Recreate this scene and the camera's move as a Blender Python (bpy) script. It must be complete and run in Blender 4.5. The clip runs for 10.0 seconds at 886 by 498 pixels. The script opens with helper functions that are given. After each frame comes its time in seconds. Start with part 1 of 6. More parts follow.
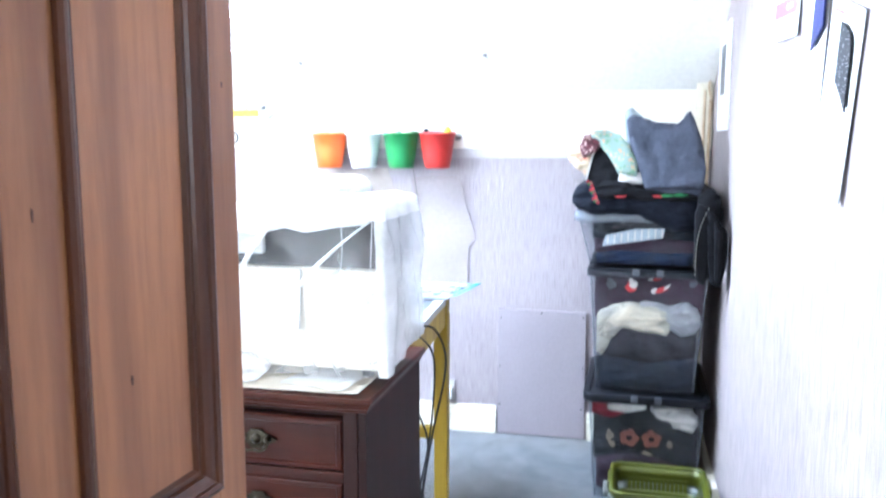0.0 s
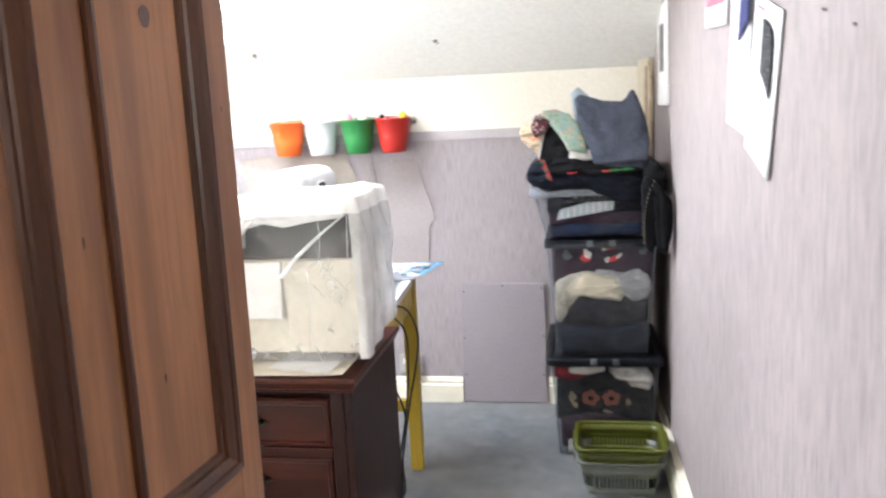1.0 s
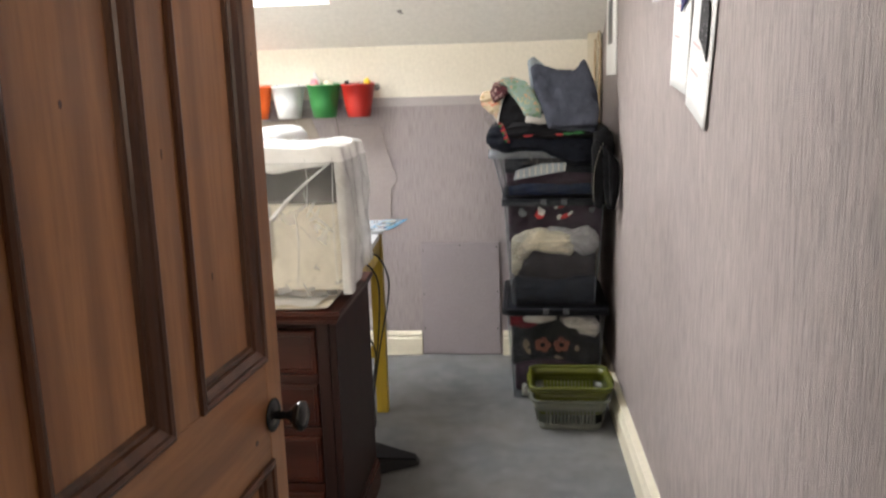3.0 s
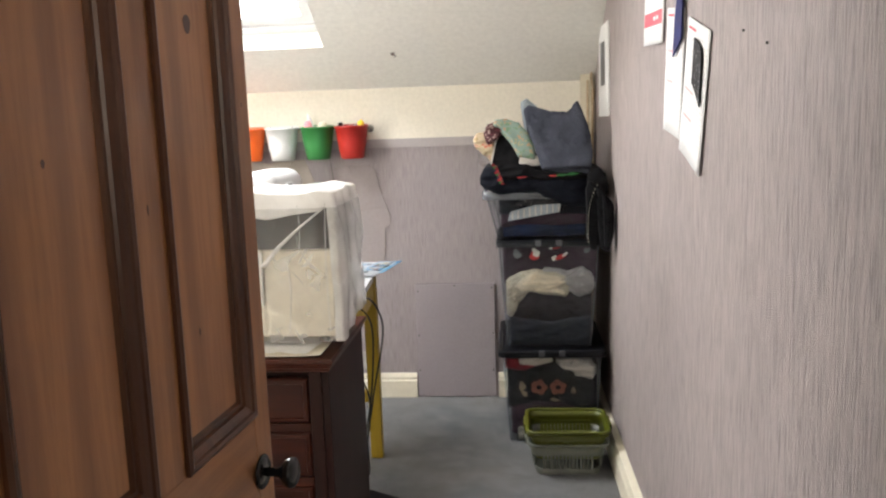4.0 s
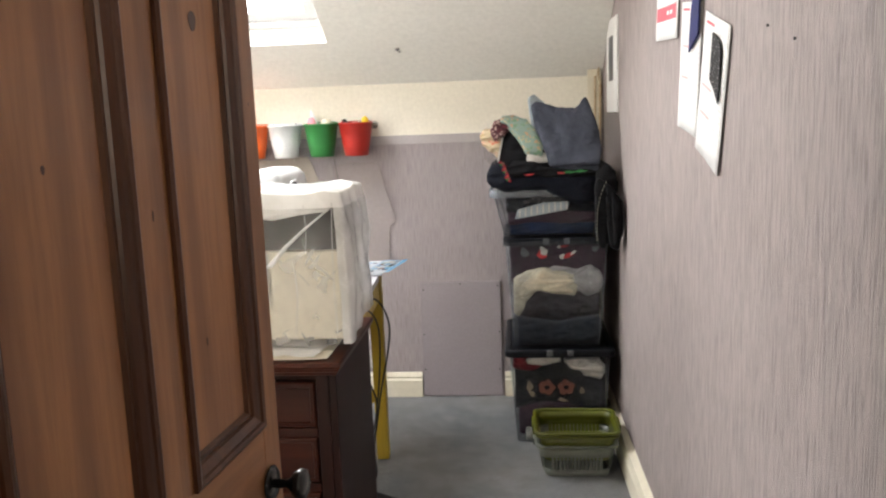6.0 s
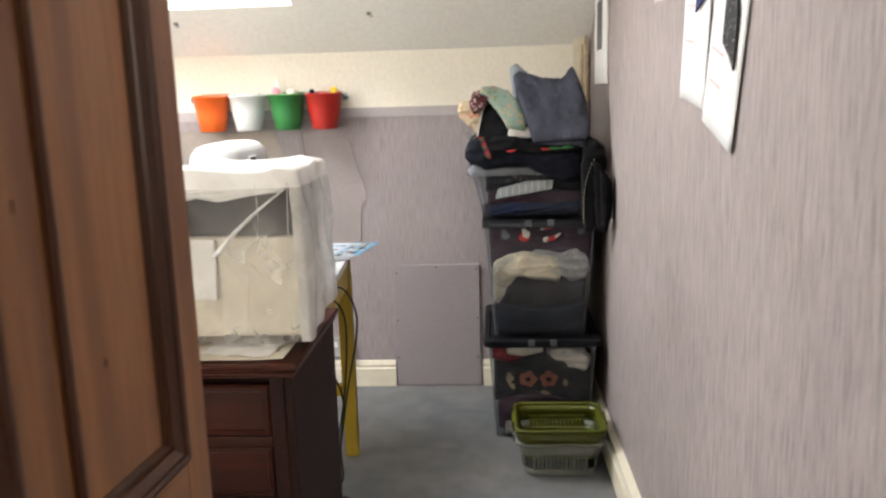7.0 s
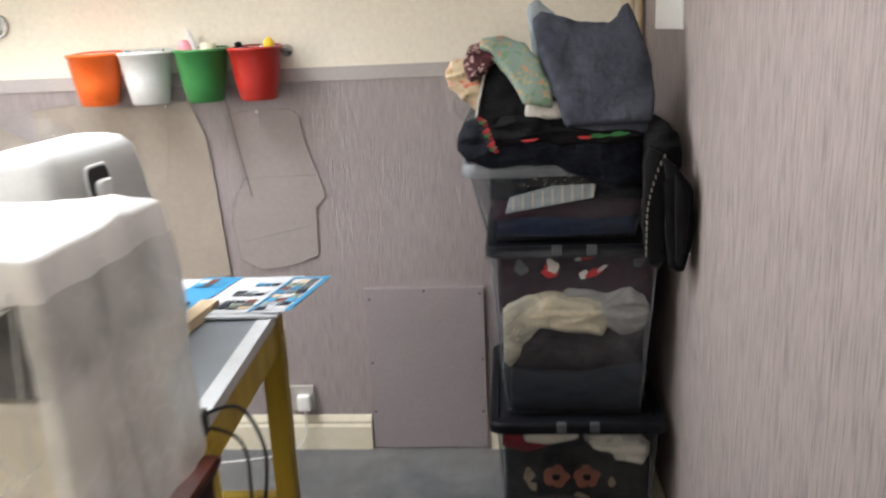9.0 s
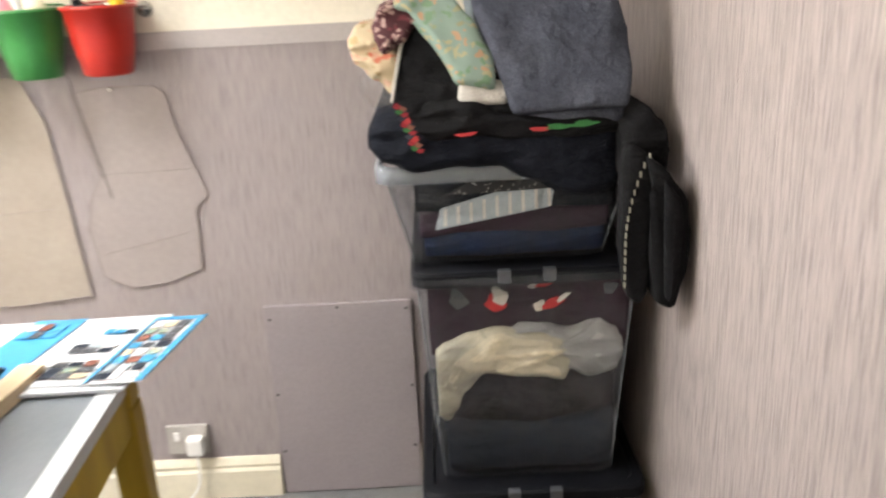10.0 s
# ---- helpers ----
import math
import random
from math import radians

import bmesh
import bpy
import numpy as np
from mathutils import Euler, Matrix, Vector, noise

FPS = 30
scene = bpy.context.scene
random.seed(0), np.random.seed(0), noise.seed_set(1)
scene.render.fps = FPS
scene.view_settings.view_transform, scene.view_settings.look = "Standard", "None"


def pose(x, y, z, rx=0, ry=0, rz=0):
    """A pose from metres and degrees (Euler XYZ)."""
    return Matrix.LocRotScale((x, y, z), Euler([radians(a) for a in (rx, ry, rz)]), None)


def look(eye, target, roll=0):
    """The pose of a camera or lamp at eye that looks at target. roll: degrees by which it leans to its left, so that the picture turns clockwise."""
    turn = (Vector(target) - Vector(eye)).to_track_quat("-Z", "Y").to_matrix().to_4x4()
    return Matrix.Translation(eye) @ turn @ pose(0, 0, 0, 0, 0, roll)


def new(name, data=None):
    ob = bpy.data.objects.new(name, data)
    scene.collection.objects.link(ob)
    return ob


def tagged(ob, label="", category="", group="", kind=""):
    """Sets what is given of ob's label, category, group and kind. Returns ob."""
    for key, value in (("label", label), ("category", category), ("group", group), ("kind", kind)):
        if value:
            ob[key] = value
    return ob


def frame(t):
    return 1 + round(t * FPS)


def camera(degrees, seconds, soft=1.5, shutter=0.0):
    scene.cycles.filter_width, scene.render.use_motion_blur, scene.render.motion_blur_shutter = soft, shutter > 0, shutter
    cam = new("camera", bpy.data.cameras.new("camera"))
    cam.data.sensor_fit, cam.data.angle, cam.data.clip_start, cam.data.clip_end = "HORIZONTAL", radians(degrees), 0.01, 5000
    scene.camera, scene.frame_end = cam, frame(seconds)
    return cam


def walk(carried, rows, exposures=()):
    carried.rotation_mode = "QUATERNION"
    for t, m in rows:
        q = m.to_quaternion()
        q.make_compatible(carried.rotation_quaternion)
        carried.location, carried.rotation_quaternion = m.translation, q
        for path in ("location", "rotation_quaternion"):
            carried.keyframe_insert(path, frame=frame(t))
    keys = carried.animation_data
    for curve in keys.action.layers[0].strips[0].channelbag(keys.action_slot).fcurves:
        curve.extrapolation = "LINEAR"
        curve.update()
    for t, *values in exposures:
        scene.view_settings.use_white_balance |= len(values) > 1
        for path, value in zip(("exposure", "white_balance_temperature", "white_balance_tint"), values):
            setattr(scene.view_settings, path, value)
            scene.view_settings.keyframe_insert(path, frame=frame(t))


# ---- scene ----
cam = camera(57.0, 10.0, soft=2.2, shutter=0.6)
PATH = [
    (0, (0.184, 0.115, 1.338), (-0.27, 2.045, 1.073), 0.0),
    (0.5, (0.167, 0.075, 1.425), (-0.264, 1.984, 1.012), -0.5),
    (1, (0.169, -0.029, 1.391), (-0.168, 1.914, 1.057), -2.7),
    (1.5, (0.087, -0.214, 1.34), (-0.168, 1.731, 0.951), -3.6),
    (2, (0.086, -0.261, 1.32), (-0.201, 1.64, 0.768), -2.3),
    (2.5, (0.107, -0.289, 1.33), (-0.101, 1.634, 0.819), -2.4),
    (3, (0.117, -0.281, 1.345), (-0.082, 1.67, 0.955), -1.7),
    (4.5, (0.119, -0.241, 1.373), (-0.065, 1.728, 1.072), -2.2),
    (5, (0.114, -0.23, 1.376), (-0.081, 1.736, 1.066), -2.3),
    (6.5, (0.087, -0.158, 1.374), (-0.085, 1.808, 1.048), -1.8),
    (7, (0.087, 0.044, 1.361), (-0.051, 2.002, 0.982), -1.7),
    (7.5, (0.086, 0.308, 1.369), (-0.11, 2.249, 0.929), -2.2),
    (8, (0.036, 0.615, 1.374), (-0.077, 2.556, 0.909), -3.7),
    (8.5, (0.021, 0.889, 1.379), (0.036, 2.815, 0.841), -3.6),
    (9, (0.092, 1.159, 1.397), (-0.08, 3.082, 0.877), -2.6),
    (9.5, (0.116, 1.407, 1.387), (-0.037, 3.323, 0.835), -3.3),
    (10, (0.087, 1.678, 1.405), (0.086, 3.571, 0.76), -3.0),
]
EXPOSURES = [(0, 1.3, 4900, 8), (0.3, 1.25, 5000, 8), (0.7, 0.85, 5500, 9), (1.0, 0.6, 5900, 10), (1.5, 0.15, 6400, 10), (2.0, -0.16, 6600, 10), (5.0, -0.16, 6600, 10), (7.0, -0.14, 6600, 10), (7.5, -0.25, 6550, 10), (8.0, -0.32, 6500, 10), (8.5, -0.38, 6450, 10), (9.0, -0.38, 6500, 10), (9.5, -0.17, 6600, 10), (10.0, 0.25, 6900, 10)]
walk(cam, [(t, look(eye, target, roll)) for t, eye, target, roll in PATH], EXPOSURES)

# ---- daylight ----
world = bpy.data.worlds.new("world")
scene.world = world
world.use_nodes = True
sky = world.node_tree.nodes.new("ShaderNodeTexSky")
sky.sky_type, sky.sun_disc = "NISHITA", False
sky.sun_elevation, sky.sun_rotation = radians(50), radians(10)
backg = world.node_tree.nodes["Background"]
world.node_tree.links.new(sky.outputs[0], backg.inputs[0])
backg.inputs[1].default_value = 0.12

sun = new("sun", bpy.data.lights.new("sun", "SUN"))
sun.data.energy, sun.data.angle, sun.data.color = 1.0, radians(20), (1.0, 0.95, 0.88)
sun.matrix_world = look((-0.4, 6.0, 7.0), (-1.2, 2.6, 1.5))

# roof slope: z = SLOPE_Z + (BACK_Y - y) * SLOPE
BACK_Y, EAST_X, WEST_X, SOUTH_Y = 3.70, 0.545, -2.15, 0.35
SLOPE_Z, SLOPE, TOP_Z = 1.545, 0.65, 2.60
SKY_X0, SKY_X1, SKY_Y0, SKY_Y1 = -1.87, -0.735, 2.25, 3.43


def east_x(y):
    """Face of the long wall, which stands a little out of square."""
    return 0.494 + 0.016 * (3.3 - y)


def slope_z(y):
    return SLOPE_Z + (BACK_Y - y) * SLOPE


SLANT = math.atan(SLOPE)
sky_mid = Vector(((SKY_X0 + SKY_X1) / 2, (SKY_Y0 + SKY_Y1) / 2, slope_z((SKY_Y0 + SKY_Y1) / 2)))
sky_out = Vector((0, math.sin(SLANT), math.cos(SLANT)))
skylight_lamp = new("skylight_daylight", bpy.data.lights.new("skylight_daylight", "AREA"))
skylight_lamp.data.shape, skylight_lamp.data.size, skylight_lamp.data.size_y = "RECTANGLE", 1.9, 2.1
skylight_lamp.data.energy, skylight_lamp.data.color = 240, (0.97, 0.98, 1.0)
skylight_lamp.matrix_world = look(sky_mid + sky_out * 0.30, sky_mid)


# Fill lamp added behind the camera; no such source is seen.
landing_fill_lamp = new("landing_fill", bpy.data.lights.new("landing_fill", "AREA"))
landing_fill_lamp.data.shape, landing_fill_lamp.data.size, landing_fill_lamp.data.size_y = "RECTANGLE", 0.9, 1.05
landing_fill_lamp.data.energy, landing_fill_lamp.data.color = 9.0, (1.0, 0.85, 0.70)
landing_fill_lamp.matrix_world = look((0.2, -2.16, 1.6), (0.2, 0.0, 1.6))

# window in the end wall: y and z of its opening
GABLE = (1.35, 2.45, 0.95, 2.00)
gable_lamp = new("gable_daylight", bpy.data.lights.new("gable_daylight", "AREA"))
gable_lamp.data.shape, gable_lamp.data.size, gable_lamp.data.size_y = "RECTANGLE", 1.1, 1.05
gable_lamp.data.energy, gable_lamp.data.color = 36, (1.0, 0.95, 0.90)
gable_lamp.matrix_world = look((WEST_X - 0.16, 1.90, 1.475), (0.0, 1.90, 1.475))

# ---- materials ----
def nodes_of(name):
    m = bpy.data.materials.new(name)
    m.use_nodes = True
    t = m.node_tree
    return m, t, t.nodes["Principled BSDF"]


def add(t, kind, **values):
    n = t.nodes.new(kind)
    for k, v in values.items():
        n.inputs[k].default_value = v
    return n


def coords(t, scale=(1, 1, 1), source="Object"):
    c = t.nodes.new("ShaderNodeTexCoord")
    m = t.nodes.new("ShaderNodeMapping")
    m.inputs["Scale"].default_value = scale
    t.links.new(c.outputs[source], m.inputs[0])
    return m.outputs[0]


def blend(t, fac, a, b, kind="MIX"):
    n = t.nodes.new("ShaderNodeMix")
    n.data_type, n.blend_type = "RGBA", kind
    if isinstance(fac, float):
        n.inputs[0].default_value = fac
    else:
        t.links.new(fac, n.inputs[0])
    for slot, v in ((6, a), (7, b)):
        if isinstance(v, tuple):
            n.inputs[slot].default_value = (*v[:3], 1)
        else:
            t.links.new(v, n.inputs[slot])
    return n.outputs[2]


def ramp(t, value, lo, hi):
    n = t.nodes.new("ShaderNodeMapRange")
    n.inputs[1].default_value, n.inputs[2].default_value = lo, hi
    t.links.new(value, n.inputs[0])
    return n.outputs[0]


def noise_of(t, vec, scale, detail=4.0, rough=0.55):
    n = add(t, "ShaderNodeTexNoise", Scale=scale, Detail=detail, Roughness=rough)
    t.links.new(vec, n.inputs["Vector"])
    return n.outputs[0]


def bump_to(t, bsdf, height, strength, distance=0.01):
    n = add(t, "ShaderNodeBump", Strength=strength, Distance=distance)
    t.links.new(height, n.inputs["Height"])
    t.links.new(n.outputs[0], bsdf.inputs["Normal"])


def surface(name, a, b, scale=8.0, rough=0.6, bump=0.1, grain=120.0, stretch=(1, 1, 1), metal=0.0, sheen=0.0, spec=0.5):
    """Two tones in soft patches, with a fine grain."""
    m, t, p = nodes_of(name)
    v = coords(t, stretch)
    big, fine = noise_of(t, v, scale, 3.0), noise_of(t, v, grain, 2.0)
    col = blend(t, ramp(t, big, 0.35, 0.68), a, b)
    col = blend(t, ramp(t, fine, 0.3, 0.8), col, blend(t, 0.25, col, tuple(0.6 * x for x in a)))
    t.links.new(col, p.inputs["Base Color"])
    r = t.nodes.new("ShaderNodeMapRange")
    r.inputs[3].default_value, r.inputs[4].default_value = max(0.03, rough - 0.1), min(1, rough + 0.1)
    t.links.new(big, r.inputs[0])
    t.links.new(r.outputs[0], p.inputs["Roughness"])
    p.inputs["Metallic"].default_value = metal
    p.inputs["Sheen Weight"].default_value = sheen
    p.inputs["Specular IOR Level"].default_value = spec
    if bump:
        bump_to(t, p, fine, bump, 0.004)
    return m


def cloth(name, a, b, scale=14.0, folds=0.7, sheen=0.0):
    """Woven cloth with soft crumpled folds."""
    m, t, p = nodes_of(name)
    big = noise_of(t, coords(t), scale, 4.0)
    weave = noise_of(t, coords(t), 500.0, 2.0)
    crush = noise_of(t, coords(t, (1, 1, 1.8)), 22.0, 5.0, 0.5)
    col = blend(t, ramp(t, big, 0.35, 0.68), a, b)
    t.links.new(blend(t, ramp(t, weave, 0.3, 0.75), col, tuple(0.6 * x for x in a)), p.inputs["Base Color"])
    p.inputs["Roughness"].default_value, p.inputs["Specular IOR Level"].default_value = 0.9, 0.2
    p.inputs["Sheen Weight"].default_value = sheen
    h = t.nodes.new("ShaderNodeMath")
    h.operation = "MULTIPLY_ADD"
    h.inputs[1].default_value = 0.08
    t.links.new(weave, h.inputs[0])
    t.links.new(crush, h.inputs[2])
    bump_to(t, p, h.outputs[0], folds, 0.03)
    return m


def wallpaper(name, a, b, relief=0.55, groove_shade=0.5):
    """Painted anaglypta paper with fine upright ribs that break off unevenly."""
    m, t, p = nodes_of(name)
    v = coords(t, (1, 1, 0.038))
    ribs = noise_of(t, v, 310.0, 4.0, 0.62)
    wide = noise_of(t, coords(t, (1, 1, 0.1)), 70.0, 2.0, 0.5)
    patch = noise_of(t, coords(t), 1.6, 4.0)
    rib = ramp(t, ribs, 0.36, 0.64)
    col = blend(t, ramp(t, patch, 0.3, 0.7), a, b)
    # Shade in the hollows between the ribs is mixed into the colour.
    col = blend(t, ramp(t, ribs, 0.38, 0.54), blend(t, groove_shade, col, tuple(0.24 * x for x in a)), col)
    t.links.new(col, p.inputs["Base Color"])
    p.inputs["Roughness"].default_value = 0.62
    h = t.nodes.new("ShaderNodeMath")
    h.operation = "MULTIPLY_ADD"
    h.inputs[1].default_value = 0.5
    t.links.new(wide, h.inputs[0])
    t.links.new(rib, h.inputs[2])
    bump_to(t, p, h.outputs[0], relief, 0.006)
    return m


def timber(name, light, dark, rings=7.0, rough=0.42, knots=0.0, along=2, bump=0.12):
    """Grain along one axis, with growth rings, streaks and a few knots."""
    m, t, p = nodes_of(name)
    sc = [1.0, 1.0, 1.0]
    sc[along] = 0.08
    v = coords(t, tuple(sc))
    w = add(t, "ShaderNodeTexWave", Scale=rings, Distortion=9.0, Detail=3.0)
    w.inputs["Detail Scale"].default_value = 1.4
    w.bands_direction = "DIAGONAL"
    t.links.new(v, w.inputs["Vector"])
    streak = noise_of(t, v, 90.0, 4.0, 0.65)
    tone = noise_of(t, coords(t, tuple(0.35 if i == along else 1.0 for i in range(3))), 5.0, 3.0)
    col = blend(t, ramp(t, w.outputs[0], 0.15, 0.95), light, blend(t, 0.5, light, dark))
    col = blend(t, ramp(t, streak, 0.42, 0.75), col, blend(t, 0.42, col, dark))
    col = blend(t, ramp(t, tone, 0.3, 0.75), col, blend(t, 0.3, col, dark))
    if knots:
        vor = add(t, "ShaderNodeTexVoronoi", Scale=3.2)
        kc = [1.0, 1.0, 1.0]
        kc[along] = 0.7
        t.links.new(coords(t, tuple(kc)), vor.inputs["Vector"])
        spot = ramp(t, vor.outputs["Distance"], 0.075, 0.035)
        mul = t.nodes.new("ShaderNodeMath")
        mul.operation = "MULTIPLY"
        mul.inputs[1].default_value = knots
        t.links.new(spot, mul.inputs[0])
        col = blend(t, mul.outputs[0], col, tuple(0.3 * x for x in dark))
    t.links.new(col, p.inputs["Base Color"])
    p.inputs["Roughness"].default_value = rough
    bump_to(t, p, streak, bump, 0.003)
    return m


def sheet_plastic(name, tint, clear, rough=0.12, haze=(0.9, 0.9, 0.9), creased=0.0, vary=0.07, patch=9.0):
    """Thin plastic: part of the light goes straight through, the rest is scattered or mirrored."""
    m, t, p = nodes_of(name)
    p.inputs["Base Color"].default_value = (*haze, 1)
    p.inputs["Roughness"].default_value = rough
    p.inputs["Transmission Weight"].default_value = 0.0
    tr = t.nodes.new("ShaderNodeBsdfTransparent")
    tr.inputs[0].default_value = (*tint, 1)
    mix = t.nodes.new("ShaderNodeMixShader")
    n = noise_of(t, coords(t), patch, 3.0)
    r = t.nodes.new("ShaderNodeMapRange")
    r.inputs[1].default_value, r.inputs[2].default_value = 0.3, 0.7
    r.inputs[3].default_value, r.inputs[4].default_value = max(0, 1 - clear - vary), min(1, 1 - clear + vary)
    t.links.new(n, r.inputs[0])
    fac = r.outputs[0]
    if creased:
        lines = []
        for turn, size in ((35, (3.0, 3.0, 0.5)), (-52, (4.2, 4.2, 0.7))):
            c = t.nodes.new("ShaderNodeTexCoord")
            mp = t.nodes.new("ShaderNodeMapping")
            mp.inputs["Rotation"].default_value = (radians(turn * 0.5), radians(turn), 0)
            mp.vector_type = "POINT"
            mp.inputs["Scale"].default_value = (1, 1, 1)
            t.links.new(c.outputs["Object"], mp.inputs[0])
            st = t.nodes.new("ShaderNodeMapping")
            st.inputs["Scale"].default_value = size
            t.links.new(mp.outputs[0], st.inputs[0])
            mid = t.nodes.new("ShaderNodeMath")
            mid.operation = "SUBTRACT"
            mid.inputs[1].default_value = 0.52
            t.links.new(noise_of(t, st.outputs[0], 3.4, 2.0, 0.5), mid.inputs[0])
            off = t.nodes.new("ShaderNodeMath")
            off.operation = "ABSOLUTE"
            t.links.new(mid.outputs[0], off.inputs[0])
            lines.append(ramp(t, off.outputs[0], 0.035, 0.0))
        both = t.nodes.new("ShaderNodeMath")
        both.operation = "MAXIMUM"
        t.links.new(lines[0], both.inputs[0])
        t.links.new(lines[1], both.inputs[1])
        fold = t.nodes.new("ShaderNodeMath")
        fold.operation = "MULTIPLY_ADD"
        fold.use_clamp = True
        fold.inputs[1].default_value = creased
        t.links.new(both.outputs[0], fold.inputs[0])
        t.links.new(fac, fold.inputs[2])
        fac = fold.outputs[0]
        bump_to(t, p, both.outputs[0], 0.06, 0.008)
    t.links.new(fac, mix.inputs[0])
    t.links.new(tr.outputs[0], mix.inputs[1])
    t.links.new(p.outputs[0], mix.inputs[2])
    t.links.new(mix.outputs[0], t.nodes["Material Output"].inputs[0])
    return m


def print_cloth(name, ground, motifs, scale=38.0, cover=0.42):
    """Woven cloth with a small scattered print."""
    m, t, p = nodes_of(name)
    vor = add(t, "ShaderNodeTexVoronoi", Scale=scale)
    wob = add(t, "ShaderNodeTexNoise", Scale=30.0, Detail=3.0)
    base_at = coords(t)
    t.links.new(base_at, wob.inputs["Vector"])
    warp = t.nodes.new("ShaderNodeVectorMath")
    warp.operation = "MULTIPLY_ADD"
    warp.inputs[1].default_value = (0.05, 0.05, 0.05)
    t.links.new(wob.outputs["Color"], warp.inputs[0])
    t.links.new(base_at, warp.inputs[2])
    t.links.new(warp.outputs[0], vor.inputs["Vector"])
    sep = t.nodes.new("ShaderNodeSeparateColor")
    t.links.new(vor.outputs["Color"], sep.inputs[0])
    pick = blend(t, ramp(t, sep.outputs[0], 0.45, 0.55), motifs[0], motifs[1])
    pick = blend(t, ramp(t, sep.outputs[1], 0.66, 0.7), pick, motifs[2])
    edge = ramp(t, vor.outputs["Distance"], cover + 0.06, cover - 0.06)
    t.links.new(blend(t, edge, ground, pick), p.inputs["Base Color"])
    p.inputs["Roughness"].default_value = 0.85
    bump_to(t, p, noise_of(t, coords(t), 400.0, 2.0), 0.15, 0.002)
    return m


def carpet(name):
    """Worn cut pile: blue-grey, trodden to a dull brown-grey in patches, with darker soil and a tufted nap."""
    m, t, p = nodes_of(name)
    v = coords(t)
    broad, mid, tuft = noise_of(t, v, 1.7, 3.0), noise_of(t, v, 9.0, 5.0, 0.65), noise_of(t, v, 380.0, 2.0)
    soil = noise_of(t, coords(t, (1.3, 0.8, 1)), 24.0, 4.0, 0.7)
    col = blend(t, ramp(t, broad, 0.38, 0.62), (0.115, 0.130, 0.148), (0.165, 0.155, 0.148))
    col = blend(t, ramp(t, mid, 0.40, 0.72), col, (0.215, 0.222, 0.228))
    col = blend(t, ramp(t, soil, 0.56, 0.74), col, blend(t, 0.45, col, (0.05, 0.046, 0.042)))
    t.links.new(blend(t, ramp(t, tuft, 0.3, 0.7), blend(t, 0.45, col, (0.03, 0.03, 0.032)), col), p.inputs["Base Color"])
    p.inputs["Roughness"].default_value, p.inputs["Specular IOR Level"].default_value = 0.95, 0.1
    p.inputs["Sheen Weight"].default_value = 0.3
    h = t.nodes.new("ShaderNodeMath")
    h.operation = "MULTIPLY_ADD"
    h.inputs[1].default_value = 1.5
    t.links.new(mid, h.inputs[0])
    t.links.new(tuft, h.inputs[2])
    bump_to(t, p, h.outputs[0], 0.9, 0.006)
    return m


# Same paper twice; light on the long wall is in its paler, warmer tone.
LILAC_PAPER = wallpaper("lilac_wallpaper_lit", (0.438, 0.380, 0.376), (0.488, 0.426, 0.414), 0.65, 0.52)
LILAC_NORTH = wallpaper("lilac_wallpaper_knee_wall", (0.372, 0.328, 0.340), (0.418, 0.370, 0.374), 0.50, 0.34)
LILAC_PLAIN = surface("lilac_paint", (0.315, 0.280, 0.300), (0.345, 0.308, 0.326), 3.0, 0.55, 0.05)
BAND_GREY = surface("grey_lilac_band", (0.43, 0.395, 0.40), (0.47, 0.435, 0.43), 4.0, 0.6, 0.05)
CREAM_WALL = surface("cream_emulsion", (0.85, 0.80, 0.685), (0.88, 0.84, 0.73), 1.5, 0.7, 0.06, 60.0)
WHITE_CEIL = surface("off_white_ceiling", (0.83, 0.82, 0.77), (0.86, 0.85, 0.80), 1.2, 0.8, 0.08, 50.0)
PLATE_GREY = surface("aged_grey_plate", (0.42, 0.40, 0.38), (0.47, 0.45, 0.42), 9.0, 0.4, 0.0)
CREAM_GLOSS = surface("cream_gloss_paint", (0.74, 0.69, 0.55), (0.78, 0.73, 0.60), 6.0, 0.5, 0.0, 40.0, spec=0.3)
CARPET = carpet("blue_grey_carpet")
PINE = timber("waxed_pine", (0.42, 0.190, 0.074), (0.15, 0.054, 0.020), 5.0, 0.40, 0.0)
PINE_PANEL = timber("waxed_pine_panel", (0.45, 0.205, 0.080), (0.17, 0.060, 0.022), 4.0, 0.38, 0.9)
PINE_RAIL = timber("waxed_pine_rail", (0.40, 0.180, 0.070), (0.14, 0.050, 0.019), 5.0, 0.40, 0.0, 0)
# Shade on the mouldings is in this dark brown; the knots share it.
PINE_MOULD = timber("pine_moulding_shade_and_knot", (0.125, 0.046, 0.019), (0.035, 0.012, 0.006), 8.0, 0.32, 0.0)
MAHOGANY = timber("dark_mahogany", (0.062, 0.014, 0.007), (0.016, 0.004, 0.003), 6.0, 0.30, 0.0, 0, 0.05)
# Upright grain, darker copy: the shade on the chest's sides is in it.
MAHOGANY_UP = timber("mahogany_upright_shaded", (0.028, 0.009, 0.007), (0.011, 0.004, 0.003), 6.0, 0.46, 0.0, 2, 0.05)
for wood in (MAHOGANY, MAHOGANY_UP):
    wood.node_tree.nodes["Principled BSDF"].inputs["Specular IOR Level"].default_value = 0.22
BLACK_IRON = surface("black_lacquer", (0.010, 0.010, 0.011), (0.018, 0.018, 0.020), 20.0, 0.16, 0.0)
BRASS_OLD = surface("tarnished_brass", (0.04, 0.034, 0.022), (0.10, 0.085, 0.06), 60.0, 0.32, 0.2, 300.0, metal=1.0)
